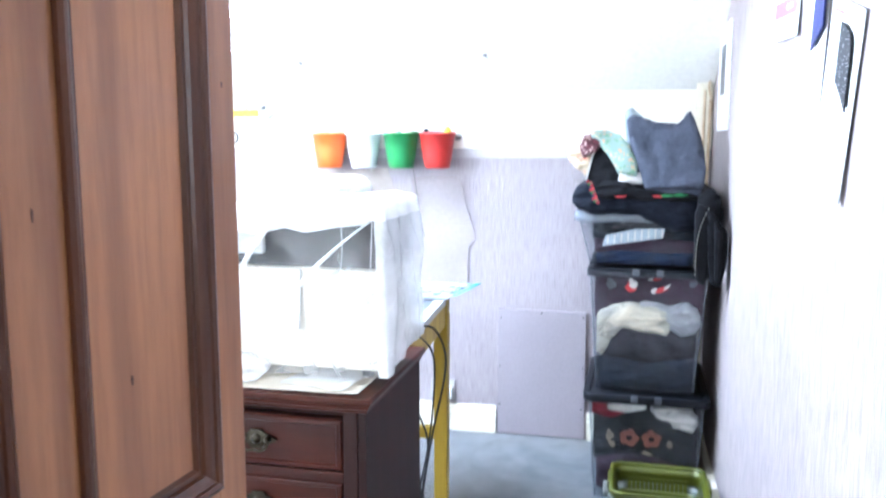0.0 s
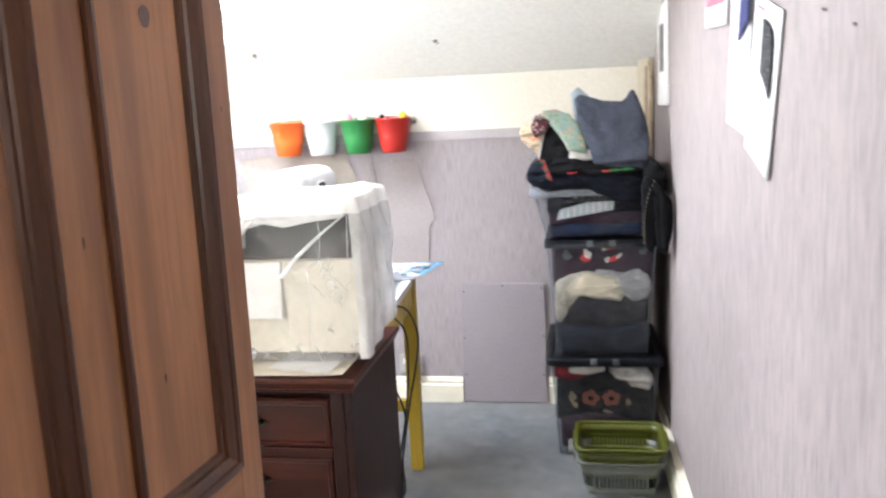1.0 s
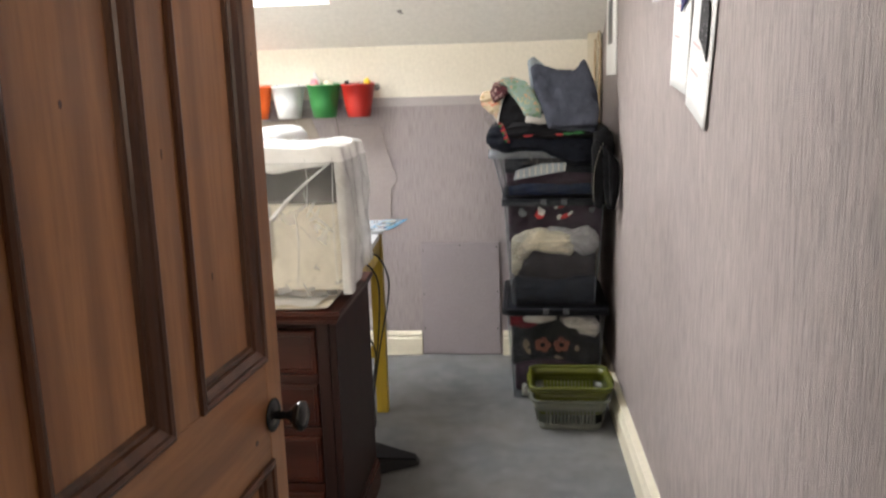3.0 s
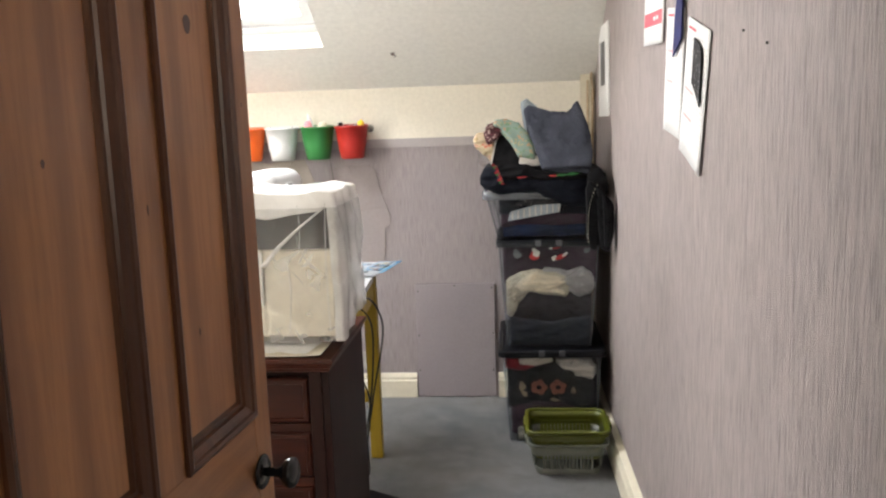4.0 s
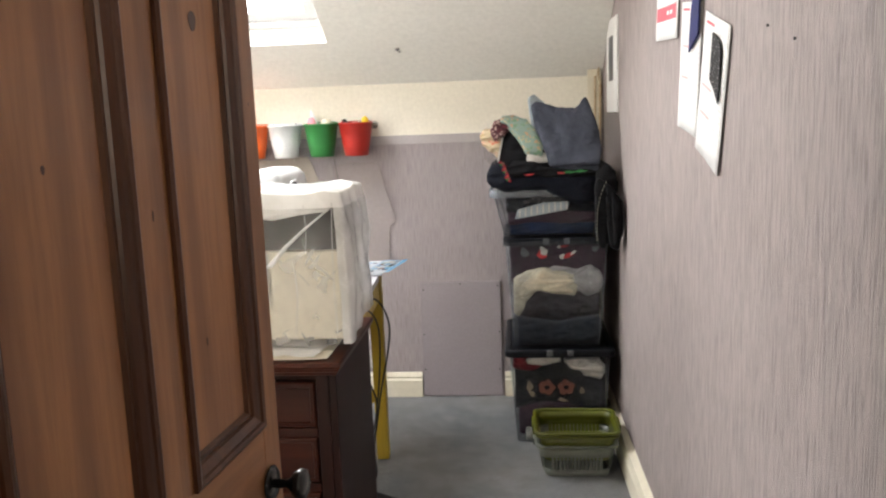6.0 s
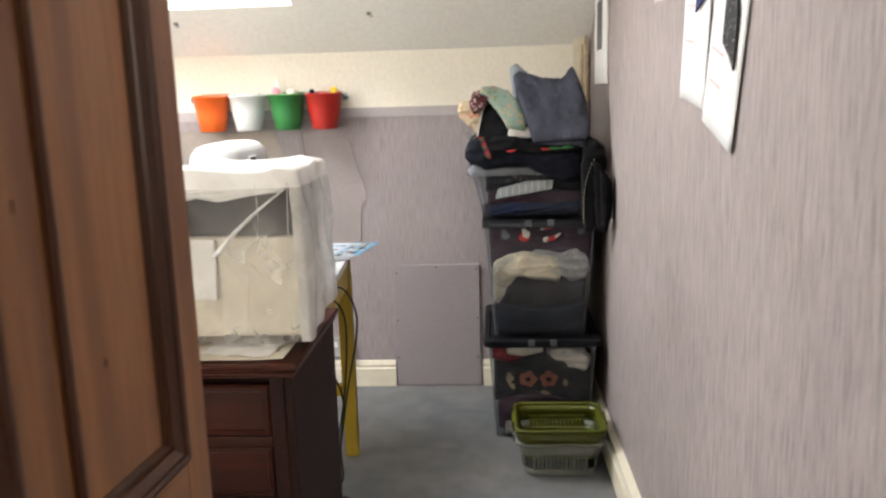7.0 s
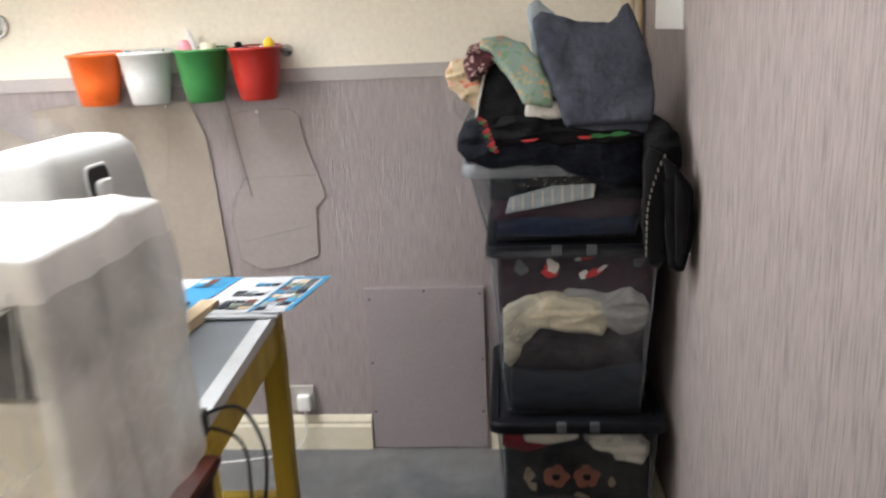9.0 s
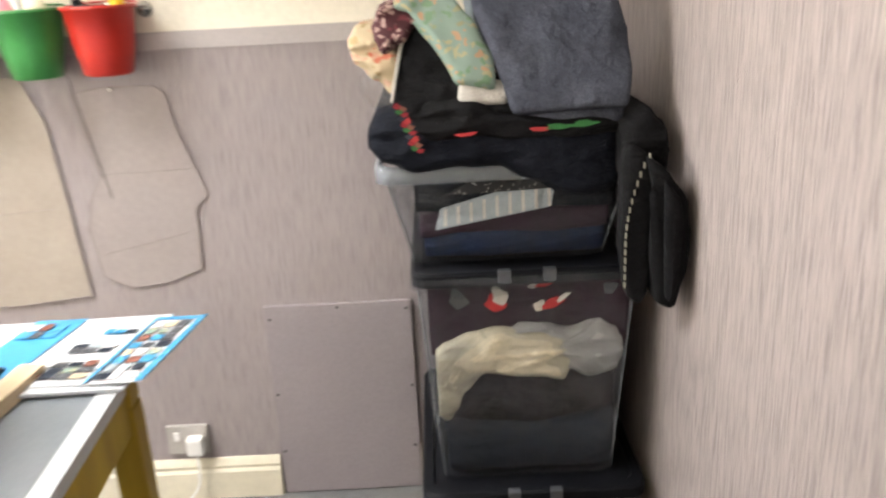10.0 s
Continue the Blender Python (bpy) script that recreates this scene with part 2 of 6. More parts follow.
YELLOW = timber("yellow_painted_wood", (0.47, 0.33, 0.026), (0.27, 0.17, 0.016), 4.0, 0.5, 0.0, 2, 0.08)
GREY_TOP = surface("grey_laminate", (0.15, 0.168, 0.188), (0.19, 0.21, 0.232), 3.0, 0.3, 0.02)
EDGE_STRIP = surface("pale_edging_strip", (0.46, 0.48, 0.50), (0.53, 0.55, 0.56), 9.0, 0.35, 0.02)
LEAFLET = surface("coated_leaflet_paper", (0.50, 0.52, 0.55), (0.56, 0.58, 0.60), 5.0, 0.5, 0.02)
WHITE_EDGE = surface("white_edging", (0.72, 0.73, 0.74), (0.80, 0.80, 0.80), 9.0, 0.35, 0.02)
RAW_WOOD = timber("pale_raw_wood", (0.62, 0.50, 0.34), (0.42, 0.30, 0.17), 9.0, 0.6, 0.0, 1)
PAPER = surface("white_paper", (0.80, 0.80, 0.80), (0.84, 0.84, 0.83), 5.0, 0.8, 0.02)
SHEET_PAPER = surface("thin_printed_paper", (0.72, 0.73, 0.74), (0.77, 0.78, 0.78), 5.0, 0.85, 0.03)
CREAM_PAPER = surface("creamy_paper", (0.72, 0.66, 0.54), (0.78, 0.73, 0.62), 5.0, 0.8, 0.05)
PINK_PAPER = surface("lilac_pattern_tissue", (0.310, 0.272, 0.272), (0.345, 0.302, 0.298), 4.0, 0.8, 0.1, 60.0)
BEIGE_PAPER = surface("beige_pattern_tissue", (0.330, 0.285, 0.248), (0.368, 0.322, 0.282), 4.0, 0.8, 0.1, 60.0)
INK = surface("grey_ink", (0.30, 0.26, 0.25), (0.38, 0.33, 0.32), 30.0, 0.8, 0.0)
RED_INK = surface("red_ink", (0.66, 0.10, 0.14), (0.72, 0.14, 0.18), 30.0, 0.7, 0.0)
PALE_RED = surface("pale_red_ink", (0.72, 0.42, 0.44), (0.76, 0.48, 0.50), 30.0, 0.7, 0.0)
PALE_INK = surface("pale_grey_ink", (0.55, 0.55, 0.56), (0.62, 0.62, 0.62), 30.0, 0.7, 0.0)
NAVY = surface("navy_cloth", (0.006, 0.010, 0.085), (0.010, 0.016, 0.12), 20.0, 0.8, 0.2)
BLACK_LACE = print_cloth("black_lace_swatch", (0.012, 0.012, 0.014), ((0.3, 0.3, 0.3), (0.02, 0.02, 0.02), (0.015, 0.015, 0.015)), 150.0, 0.3)
CLEAR = sheet_plastic("clear_box_plastic", (0.95, 0.96, 0.97), 0.90, 0.09, (0.18, 0.185, 0.21), 0.10)
CLEAR_RIM = sheet_plastic("cloudy_box_rim", (0.85, 0.88, 0.92), 0.58, 0.22, (0.33, 0.36, 0.39))
LID = surface("black_plastic_lid", (0.007, 0.0075, 0.010), (0.011, 0.012, 0.015), 12.0, 0.45, 0.04, spec=0.10)
CLIP = surface("grey_plastic_clip", (0.06, 0.065, 0.075), (0.09, 0.095, 0.105), 12.0, 0.35, 0.0)
OLIVE = surface("olive_green_plastic", (0.066, 0.075, 0.004), (0.086, 0.097, 0.0055), 6.0, 0.35, 0.03)
FROST = sheet_plastic("frosted_basket_plastic", (0.90, 0.93, 0.86), 0.40, 0.28, (0.22, 0.235, 0.21))
COVER_CLEAR = sheet_plastic("clear_dust_cover", (0.99, 0.99, 0.98), 0.82, 0.06, (0.92, 0.93, 0.93), 0.05, 0.17, 4.5)
COVER_MILKY = sheet_plastic("milky_dust_cover", (0.96, 0.97, 0.98), 0.36, 0.12, (0.93, 0.95, 0.95), 0.06, 0.12, 5.0)
# Whiter copy for the top sheet; the skylight's glare is in its colour.
COVER_TOP = sheet_plastic("dust_cover_lit_top", (0.96, 0.97, 0.98), 0.12, 0.10, (0.95, 0.96, 0.96), 0.03)
COVER_HAZE = sheet_plastic("hazy_dust_cover", (0.97, 0.98, 0.98), 0.58, 0.08, (0.92, 0.92, 0.91), 0.08)
BAG_CLEAR = sheet_plastic("clear_bag_plastic", (0.98, 0.98, 0.98), 0.93, 0.07, (0.7, 0.7, 0.7), 0.10)
CREAM_CASE = surface("cream_machine_plastic", (0.80, 0.76, 0.64), (0.84, 0.80, 0.69), 4.0, 0.4, 0.02)
WHITE_CASE = surface("white_machine_plastic", (0.84, 0.86, 0.87), (0.87, 0.88, 0.88), 4.0, 0.3, 0.02)
DARK_CASE = surface("charcoal_machine_plastic", (0.016, 0.018, 0.022), (0.026, 0.028, 0.033), 8.0, 0.45, 0.02, spec=0.2)
GREY_CASE = surface("pale_grey_hard_case", (0.56, 0.57, 0.58), (0.62, 0.63, 0.63), 5.0, 0.38, 0.04)
RUBBER = surface("black_rubber", (0.012, 0.012, 0.013), (0.02, 0.02, 0.022), 30.0, 0.55, 0.1)
CHROME = surface("bright_metal", (0.55, 0.55, 0.55), (0.65, 0.65, 0.64), 30.0, 0.2, 0.0, metal=1.0)
BUCKETS = {
    "orange": surface("orange_plastic", (0.86, 0.13, 0.012), (0.90, 0.16, 0.02), 8.0, 0.35, 0.0),
    "white": surface("white_bucket_plastic", (0.72, 0.74, 0.74), (0.78, 0.79, 0.79), 8.0, 0.35, 0.0),
    "green": surface("green_plastic", (0.028, 0.19, 0.045), (0.036, 0.225, 0.055), 8.0, 0.35, 0.0),
    "red": surface("red_plastic", (0.40, 0.018, 0.012), (0.46, 0.024, 0.015), 8.0, 0.35, 0.0),
}
YELLOW_PL = surface("yellow_plastic", (0.80, 0.55, 0.02), (0.84, 0.60, 0.03), 8.0, 0.4, 0.0)
PINK_PL = surface("pink_plastic", (0.75, 0.28, 0.34), (0.80, 0.33, 0.38), 8.0, 0.4, 0.0)
BLUE_PL = surface("blue_card", (0.03, 0.22, 0.42), (0.05, 0.28, 0.50), 8.0, 0.4, 0.0)
DENIM = cloth("grey_blue_denim", (0.060, 0.068, 0.095), (0.10, 0.11, 0.145))
BLACK_CLOTH = cloth("black_cloth", (0.0045, 0.0045, 0.006), (0.009, 0.009, 0.011), folds=0.45)
NAVY_CLOTH = cloth("dark_navy_cloth", (0.006, 0.008, 0.015), (0.011, 0.014, 0.024))
BLUE_CLOTH = cloth("dusky_blue_cloth", (0.024, 0.042, 0.105), (0.040, 0.062, 0.14), folds=0.4)
PURPLE_CLOTH = cloth("dull_purple_cloth", (0.060, 0.026, 0.046), (0.085, 0.040, 0.062), folds=0.4)
BROWN_CLOTH = cloth("dark_brown_cloth", (0.016, 0.008, 0.009), (0.027, 0.014, 0.015), folds=0.4)
CREAM_CLOTH = cloth("cream_fleece", (0.84, 0.76, 0.57), (0.88, 0.82, 0.66), folds=0.45, sheen=0.1)
GREY_CLOTH = cloth("blue_grey_cloth", (0.026, 0.033, 0.048), (0.045, 0.054, 0.072), folds=0.4)
WHITE_CLOTH = cloth("off_white_cloth", (0.58, 0.56, 0.52), (0.70, 0.68, 0.64))
RED_CLOTH = cloth("dark_red_cloth", (0.26, 0.02, 0.03), (0.34, 0.03, 0.04))
STRIPE_CLOTH = cloth("pale_blue_cloth", (0.36, 0.42, 0.46), (0.44, 0.50, 0.53))
GREEN_FLORAL = print_cloth("green_floral_cloth", (0.20, 0.28, 0.24), ((0.34, 0.32, 0.20), (0.14, 0.24, 0.15), (0.40, 0.24, 0.15)), 62.0, 0.40)
WINE_FLORAL = print_cloth("wine_floral_cloth", (0.055, 0.010, 0.015), ((0.40, 0.28, 0.26), (0.12, 0.02, 0.03), (0.30, 0.20, 0.18)), 75.0, 0.40)
CREAM_FLORAL = print_cloth("cream_floral_cloth", (0.52, 0.43, 0.29), ((0.52, 0.16, 0.10), (0.36, 0.27, 0.14), (0.56, 0.34, 0.24)), 40.0, 0.42)
STITCH = surface("pale_stitching", (0.20, 0.19, 0.155), (0.26, 0.25, 0.20), 40.0, 0.9, 0.0)
GREY_FLEECE = cloth("pale_grey_fleece", (0.62, 0.61, 0.60), (0.70, 0.69, 0.67), folds=0.45, sheen=0.1)
PALE_LEAF = surface("dull_leaf_print", (0.16, 0.13, 0.09), (0.22, 0.18, 0.12), 40.0, 0.9, 0.2)
ORANGE_DARK = surface("dull_orange_print", (0.15, 0.052, 0.034), (0.20, 0.075, 0.048), 40.0, 0.9, 0.2)
RED_BRIGHT = surface("red_print", (0.34, 0.022, 0.026), (0.42, 0.035, 0.035), 40.0, 0.9, 0.2)
GREEN_BRIGHT = surface("green_print", (0.014, 0.10, 0.022), (0.022, 0.15, 0.035), 40.0, 0.9, 0.2)
m_glass, t_glass, p_glass = nodes_of("window_glass")
p_glass.inputs["Transmission Weight"].default_value, p_glass.inputs["Roughness"].default_value = 1.0, 0.0


# ---- building helpers ----
def part(name, bm, material, parent=None, label="", smooth=False):
    """One mesh object under a thing or a part."""
    bmesh.ops.recalc_face_normals(bm, faces=bm.faces)
    me = bpy.data.meshes.new(name)
    bm.to_mesh(me)
    bm.free()
    for m in material if isinstance(material, (list, tuple)) else [material]:
        me.materials.append(m)
    if smooth:
        for f in me.polygons:
            f.use_smooth = True
    ob = new(name, me)
    ob.parent = parent
    if label:
        tagged(ob, label)
    return ob


def thing(name, m, label, category, group="", kind=""):
    ob = new(name)
    ob.empty_display_size = 0.05
    ob.matrix_world = m
    return tagged(ob, label, category, group, kind)


def box(bm, x0, x1, y0, y1, z0, z1, bevel=0.0, seg=2):
    r = bmesh.ops.create_cube(bm, size=1.0)
    m = Matrix.Translation(((x0 + x1) / 2, (y0 + y1) / 2, (z0 + z1) / 2)) @ Matrix.Diagonal((x1 - x0, y1 - y0, z1 - z0, 1))
    bmesh.ops.transform(bm, matrix=m, verts=r["verts"])
    if bevel:
        es = {e for v in r["verts"] for e in v.link_edges}
        bmesh.ops.bevel(bm, geom=list(es), offset=bevel, segments=seg, affect="EDGES", profile=0.7)
    return bm


def boxed(*a, **k):
    return box(bmesh.new(), *a, **k)


def rod(bm, a, b, r0, r1=None, seg=16):
    a, b = Vector(a), Vector(b)
    r = bmesh.ops.create_cone(bm, cap_ends=True, segments=seg, radius1=r0, radius2=r0 if r1 is None else r1, depth=(b - a).length)
    q = (b - a).to_track_quat("Z", "Y").to_matrix().to_4x4()
    bmesh.ops.transform(bm, matrix=Matrix.Translation((a + b) / 2) @ q, verts=r["verts"])
    return bm


def tube(points, r, seg=8, steps=8):
    """A bent round bar or cable through the points."""
    pts = [Vector(p) for p in points]
    path = []
    for i in range(len(pts) - 1):
        p0, p1, p2, p3 = pts[max(0, i - 1)], pts[i], pts[i + 1], pts[min(len(pts) - 1, i + 2)]
        for s in range(steps):
            t = s / steps
            path.append(0.5 * (2 * p1 + (p2 - p0) * t + (2 * p0 - 5 * p1 + 4 * p2 - p3) * t * t + (3 * p1 - p0 - 3 * p2 + p3) * t ** 3))
    path.append(pts[-1])
    bm, rings = bmesh.new(), []
    for i, p in enumerate(path):
        d = (path[min(i + 1, len(path) - 1)] - path[max(i - 1, 0)]).normalized()
        side = d.cross(Vector((0.31, 0.52, 0.79))).normalized()
        up = d.cross(side)
        rings.append([bm.verts.new(p + r * (math.cos(a) * side + math.sin(a) * up)) for a in (2 * math.pi * k / seg for k in range(seg))])
    for a, b in zip(rings, rings[1:]):
        for k in range(seg):
            bm.faces.new((a[k], a[(k + 1) % seg], b[(k + 1) % seg], b[k]))
    bm.faces.new(rings[0])
    bm.faces.new(rings[-1])
    return bm


def lathe(bm, profile, seg=28, m=Matrix()):
    """Turned about z: profile of (radius, height)."""
    rings = [[bm.verts.new(m @ Vector((r * math.cos(a), r * math.sin(a), z))) for a in (2 * math.pi * k / seg for k in range(seg))] for r, z in profile]
    for a, b in zip(rings, rings[1:]):
        for k in range(seg):
            bm.faces.new((a[k], a[(k + 1) % seg], b[(k + 1) % seg], b[k]))
    for r in (rings[0], rings[-1]):
        bm.faces.new(r)
    return bm


def rounded(x0, x1, y0, y1, r, seg=4):
    out = []
    for cx, cy, a0 in ((x1 - r, y1 - r, 0), (x0 + r, y1 - r, 90), (x0 + r, y0 + r, 180), (x1 - r, y0 + r, 270)):
        for k in range(seg + 1):
            a = radians(a0 + 90 * k / seg)
            out.append((cx + r * math.cos(a), cy + r * math.sin(a)))
    return out


def loft(bm, loops, cap0=True, cap1=True):
    rows = [[bm.verts.new(p) for p in loop] for loop in loops]
    n = len(rows[0])
    for a, b in zip(rows, rows[1:]):
        for k in range(n):
            bm.faces.new((a[k], a[(k + 1) % n], b[(k + 1) % n], b[k]))
    if cap0:
        bm.faces.new(rows[0])
    if cap1:
        bm.faces.new(rows[-1])
    return bm


def tray(x0, x1, y0, y1, z0, z1, inset, wall, r=0.03, lip=0.0):
    """An open tapered tub with real wall thickness and a turned-out lip."""
    def lp(i, z):
        return [(x, y, z) for x, y in rounded(x0 + i, x1 - i, y0 + i, y1 - i, r)]
    loops = [lp(inset, z0)]
    for k in (0.35, 0.7):
        loops.append(lp(inset * (1 - k), z0 + (z1 - z0) * k))
    loops += [lp(0.004, z1 - 0.025), lp(-lip, z1 - 0.022), lp(-lip, z1), lp(wall, z1), lp(wall + 0.004, z1 - 0.025)]
    loops.append(lp(inset * 0.65 + wall, z0 + (z1 - z0) * 0.35))
    loops.append(lp(inset + wall, z0 + wall))
    return loft(bmesh.new(), loops)


def slab(points, z0, z1, m=Matrix(), bevel=0.0):
    """A flat outline pushed up from z0 to z1."""
    bm = bmesh.new()
    a = [bm.verts.new(m @ Vector((x, y, z0))) for x, y in points]
    b = [bm.verts.new(m @ Vector((x, y, z1))) for x, y in points]
    n = len(points)
    bm.faces.new(a)
    bm.faces.new(b)
    for k in range(n):
        bm.faces.new((a[k], a[(k + 1) % n], b[(k + 1) % n], b[k]))
    if bevel:
        bmesh.ops.bevel(bm, geom=list(bm.edges), offset=bevel, segments=2, affect="EDGES")
    return bm


def lump(x0, x1, y0, y1, z0, z1, seed, rough=0.012, power=0.45, n=22, m_rows=14):
    """A soft folded bundle of cloth: a rounded block with uneven creases."""
    bm = bmesh.new()
    cx, cy, cz = (x0 + x1) / 2, (y0 + y1) / 2, (z0 + z1) / 2
    def sgn(v, e):
        return math.copysign(abs(v) ** e, v)
    rows = []
    for i in range(m_rows + 1):
        b = -math.pi / 2 + math.pi * i / m_rows
        row = []
        for k in range(n):
            a = 2 * math.pi * k / n
            d = Vector((sgn(math.cos(a), power) * sgn(math.cos(b), power), sgn(math.sin(a), power) * sgn(math.cos(b), power), sgn(math.sin(b), power)))
            p = Vector((cx + d.x * (x1 - x0) / 2, cy + d.y * (y1 - y0) / 2, cz + d.z * (z1 - z0) / 2))
            w = noise.noise(p * 11 + Vector((seed, 0, 0))) + 0.8 * noise.noise(Vector((p.x * 18, p.y * 18, p.z * 60)) + Vector((0, seed, 0)))
            w += 0.9 * (0.5 - abs(noise.noise(p * 26 + Vector((0, 0, seed)))) * 2)
            row.append(bm.verts.new(p + d * rough * w))
        rows.append(row)
    for a, b in zip(rows, rows[1:]):
        for k in range(n):
            bm.faces.new((a[k], a[(k + 1) % n], b[(k + 1) % n], b[k]))
    bmesh.ops.remove_doubles(bm, verts=bm.verts, dist=0.0004)
    return bm


def structure(name, bm, material, label, category, smooth=False):
    return tagged(part(name, bm, material, None, "", smooth), label, category, "", "structure")


# ---- the room ----
structure("floor", boxed(WEST_X - 0.12, EAST_X + 0.12, -2.0, BACK_Y + 0.12, -0.10, 0.0), CARPET, "worn blue-grey fitted carpet", "floor")
DADO = 1.300
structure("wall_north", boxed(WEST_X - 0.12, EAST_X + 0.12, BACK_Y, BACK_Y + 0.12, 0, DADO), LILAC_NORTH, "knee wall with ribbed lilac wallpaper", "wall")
structure("wall_north_upper", boxed(WEST_X - 0.12, EAST_X + 0.12, BACK_Y + 0.002, BACK_Y + 0.12, DADO, SLOPE_Z + 0.06), CREAM_WALL, "plain cream painted wall above the lilac paper", "wall")
structure("trim_band", boxed(WEST_X, EAST_X, BACK_Y - 0.004, BACK_Y, DADO - 0.042, DADO, bevel=0.001), BAND_GREY, "smooth greyish border along the top of the wallpaper", "trim")
bm = bmesh.new()
loft(bm, [[(east_x(SOUTH_Y - 0.12), SOUTH_Y - 0.12, z), (EAST_X + 0.12, SOUTH_Y - 0.12, z), (EAST_X + 0.12, BACK_Y, z), (east_x(BACK_Y), BACK_Y, z)] for z in (0, TOP_Z + 0.1)])
structure("wall_east", bm, LILAC_PAPER, "long wall with ribbed lilac wallpaper, warm light in its colour", "wall")
# End wall is never seen; its cream is picked to bounce light.
bm = boxed(WEST_X - 0.12, WEST_X, SOUTH_Y - 0.12, GABLE[0], 0, TOP_Z + 0.1)
box(bm, WEST_X - 0.12, WEST_X, GABLE[1], BACK_Y, 0, TOP_Z + 0.1)
box(bm, WEST_X - 0.12, WEST_X, GABLE[0], GABLE[1], 0, GABLE[2])
box(bm, WEST_X - 0.12, WEST_X, GABLE[0], GABLE[1], GABLE[3], TOP_Z + 0.1)
structure("wall_west", bm, CREAM_WALL, "unseen end wall with a window, cream to bounce light", "wall")

# doorway wall, out of view; its cream is picked as bounce
DOOR_X0, DOOR_X1, DOOR_H = -0.395, 0.455, 1.985
bm = boxed(WEST_X - 0.12, DOOR_X0 - 0.03, SOUTH_Y - 0.12, SOUTH_Y, 0, TOP_Z + 0.1)
box(bm, DOOR_X1 + 0.03, EAST_X, SOUTH_Y - 0.12, SOUTH_Y, 0, TOP_Z + 0.1)
box(bm, DOOR_X0 - 0.03, DOOR_X1 + 0.03, SOUTH_Y - 0.12, SOUTH_Y, DOOR_H + 0.03, TOP_Z + 0.1)
structure("wall_south", bm, CREAM_WALL, "unseen doorway wall, cream to bounce light", "wall")
bm = boxed(DOOR_X0 - 0.03, DOOR_X0, SOUTH_Y - 0.125, SOUTH_Y - 0.002, 0, DOOR_H)
box(bm, DOOR_X1, DOOR_X1 + 0.03, SOUTH_Y - 0.125, SOUTH_Y - 0.002, 0, DOOR_H)
box(bm, DOOR_X0 - 0.03, DOOR_X1 + 0.03, SOUTH_Y - 0.125, SOUTH_Y - 0.002, DOOR_H, DOOR_H + 0.03)
structure("trim_door_lining", bm, CREAM_GLOSS, "cream gloss door lining", "trim")

# unseen landing behind the camera; its window is added for fill light
bm = boxed(-1.32, -1.2, -2.0, SOUTH_Y - 0.12, 0, TOP_Z + 0.1)
box(bm, 1.2, 1.32, -2.0, SOUTH_Y - 0.12, 0, TOP_Z + 0.1)
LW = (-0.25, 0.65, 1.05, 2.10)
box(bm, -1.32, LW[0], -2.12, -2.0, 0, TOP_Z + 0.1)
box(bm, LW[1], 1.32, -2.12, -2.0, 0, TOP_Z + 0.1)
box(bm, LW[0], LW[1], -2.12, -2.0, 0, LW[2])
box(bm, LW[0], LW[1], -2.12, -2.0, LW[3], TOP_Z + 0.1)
box(bm, EAST_X, 1.32, SOUTH_Y - 0.24, SOUTH_Y - 0.12, 0, TOP_Z + 0.1)
structure("wall_landing", bm, CREAM_WALL, "plain cream landing walls", "wall")
structure("ceiling_landing", boxed(-1.32, 1.32, -2.12, SOUTH_Y - 0.12, TOP_Z, TOP_Z + 0.1), WHITE_CEIL, "off-white landing ceiling", "ceiling")
structure("floor_landing", boxed(EAST_X + 0.12, 1.32, -2.0, SOUTH_Y, -0.10, 0.0), CARPET, "blue-grey landing carpet", "floor")



# Window added out of view, as the opening for the landing fill.
def added_landing_window():
    win = thing("window_2", pose(0, -2.06, 0), "added unseen landing window, white framed", "window", "", "structure")
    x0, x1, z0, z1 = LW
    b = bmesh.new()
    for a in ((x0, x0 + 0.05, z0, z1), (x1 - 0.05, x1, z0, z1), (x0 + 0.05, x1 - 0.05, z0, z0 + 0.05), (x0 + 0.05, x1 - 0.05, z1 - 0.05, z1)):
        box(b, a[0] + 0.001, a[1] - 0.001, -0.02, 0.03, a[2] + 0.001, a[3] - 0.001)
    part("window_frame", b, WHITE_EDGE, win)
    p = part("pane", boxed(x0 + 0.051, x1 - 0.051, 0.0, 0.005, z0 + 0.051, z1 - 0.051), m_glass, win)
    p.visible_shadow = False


added_landing_window()


def gable_window():
    win = thing("window_3", pose(WEST_X - 0.06, 0, 0), "white framed window in the end wall", "window", "", "structure")
    y0, y1, z0, z1 = GABLE
    b = bmesh.new()
    for a in ((y0, y0 + 0.05, z0, z1), (y1 - 0.05, y1, z0, z1), (y0 + 0.05, y1 - 0.05, z0, z0 + 0.05), (y0 + 0.05, y1 - 0.05, z1 - 0.05, z1)):
        box(b, -0.02, 0.03, a[0] + 0.001, a[1] - 0.001, a[2] + 0.001, a[3] - 0.001)
    part("window_frame", b, WHITE_EDGE, win)
    p = part("pane", boxed(0.0, 0.005, y0 + 0.051, y1 - 0.051, z0 + 0.051, z1 - 0.051), m_glass, win)
    p.visible_shadow = False


gable_window()

# sloping ceiling with the roof window's hole, and the flat part
FLAT_Y = BACK_Y - (TOP_Z - SLOPE_Z) / SLOPE


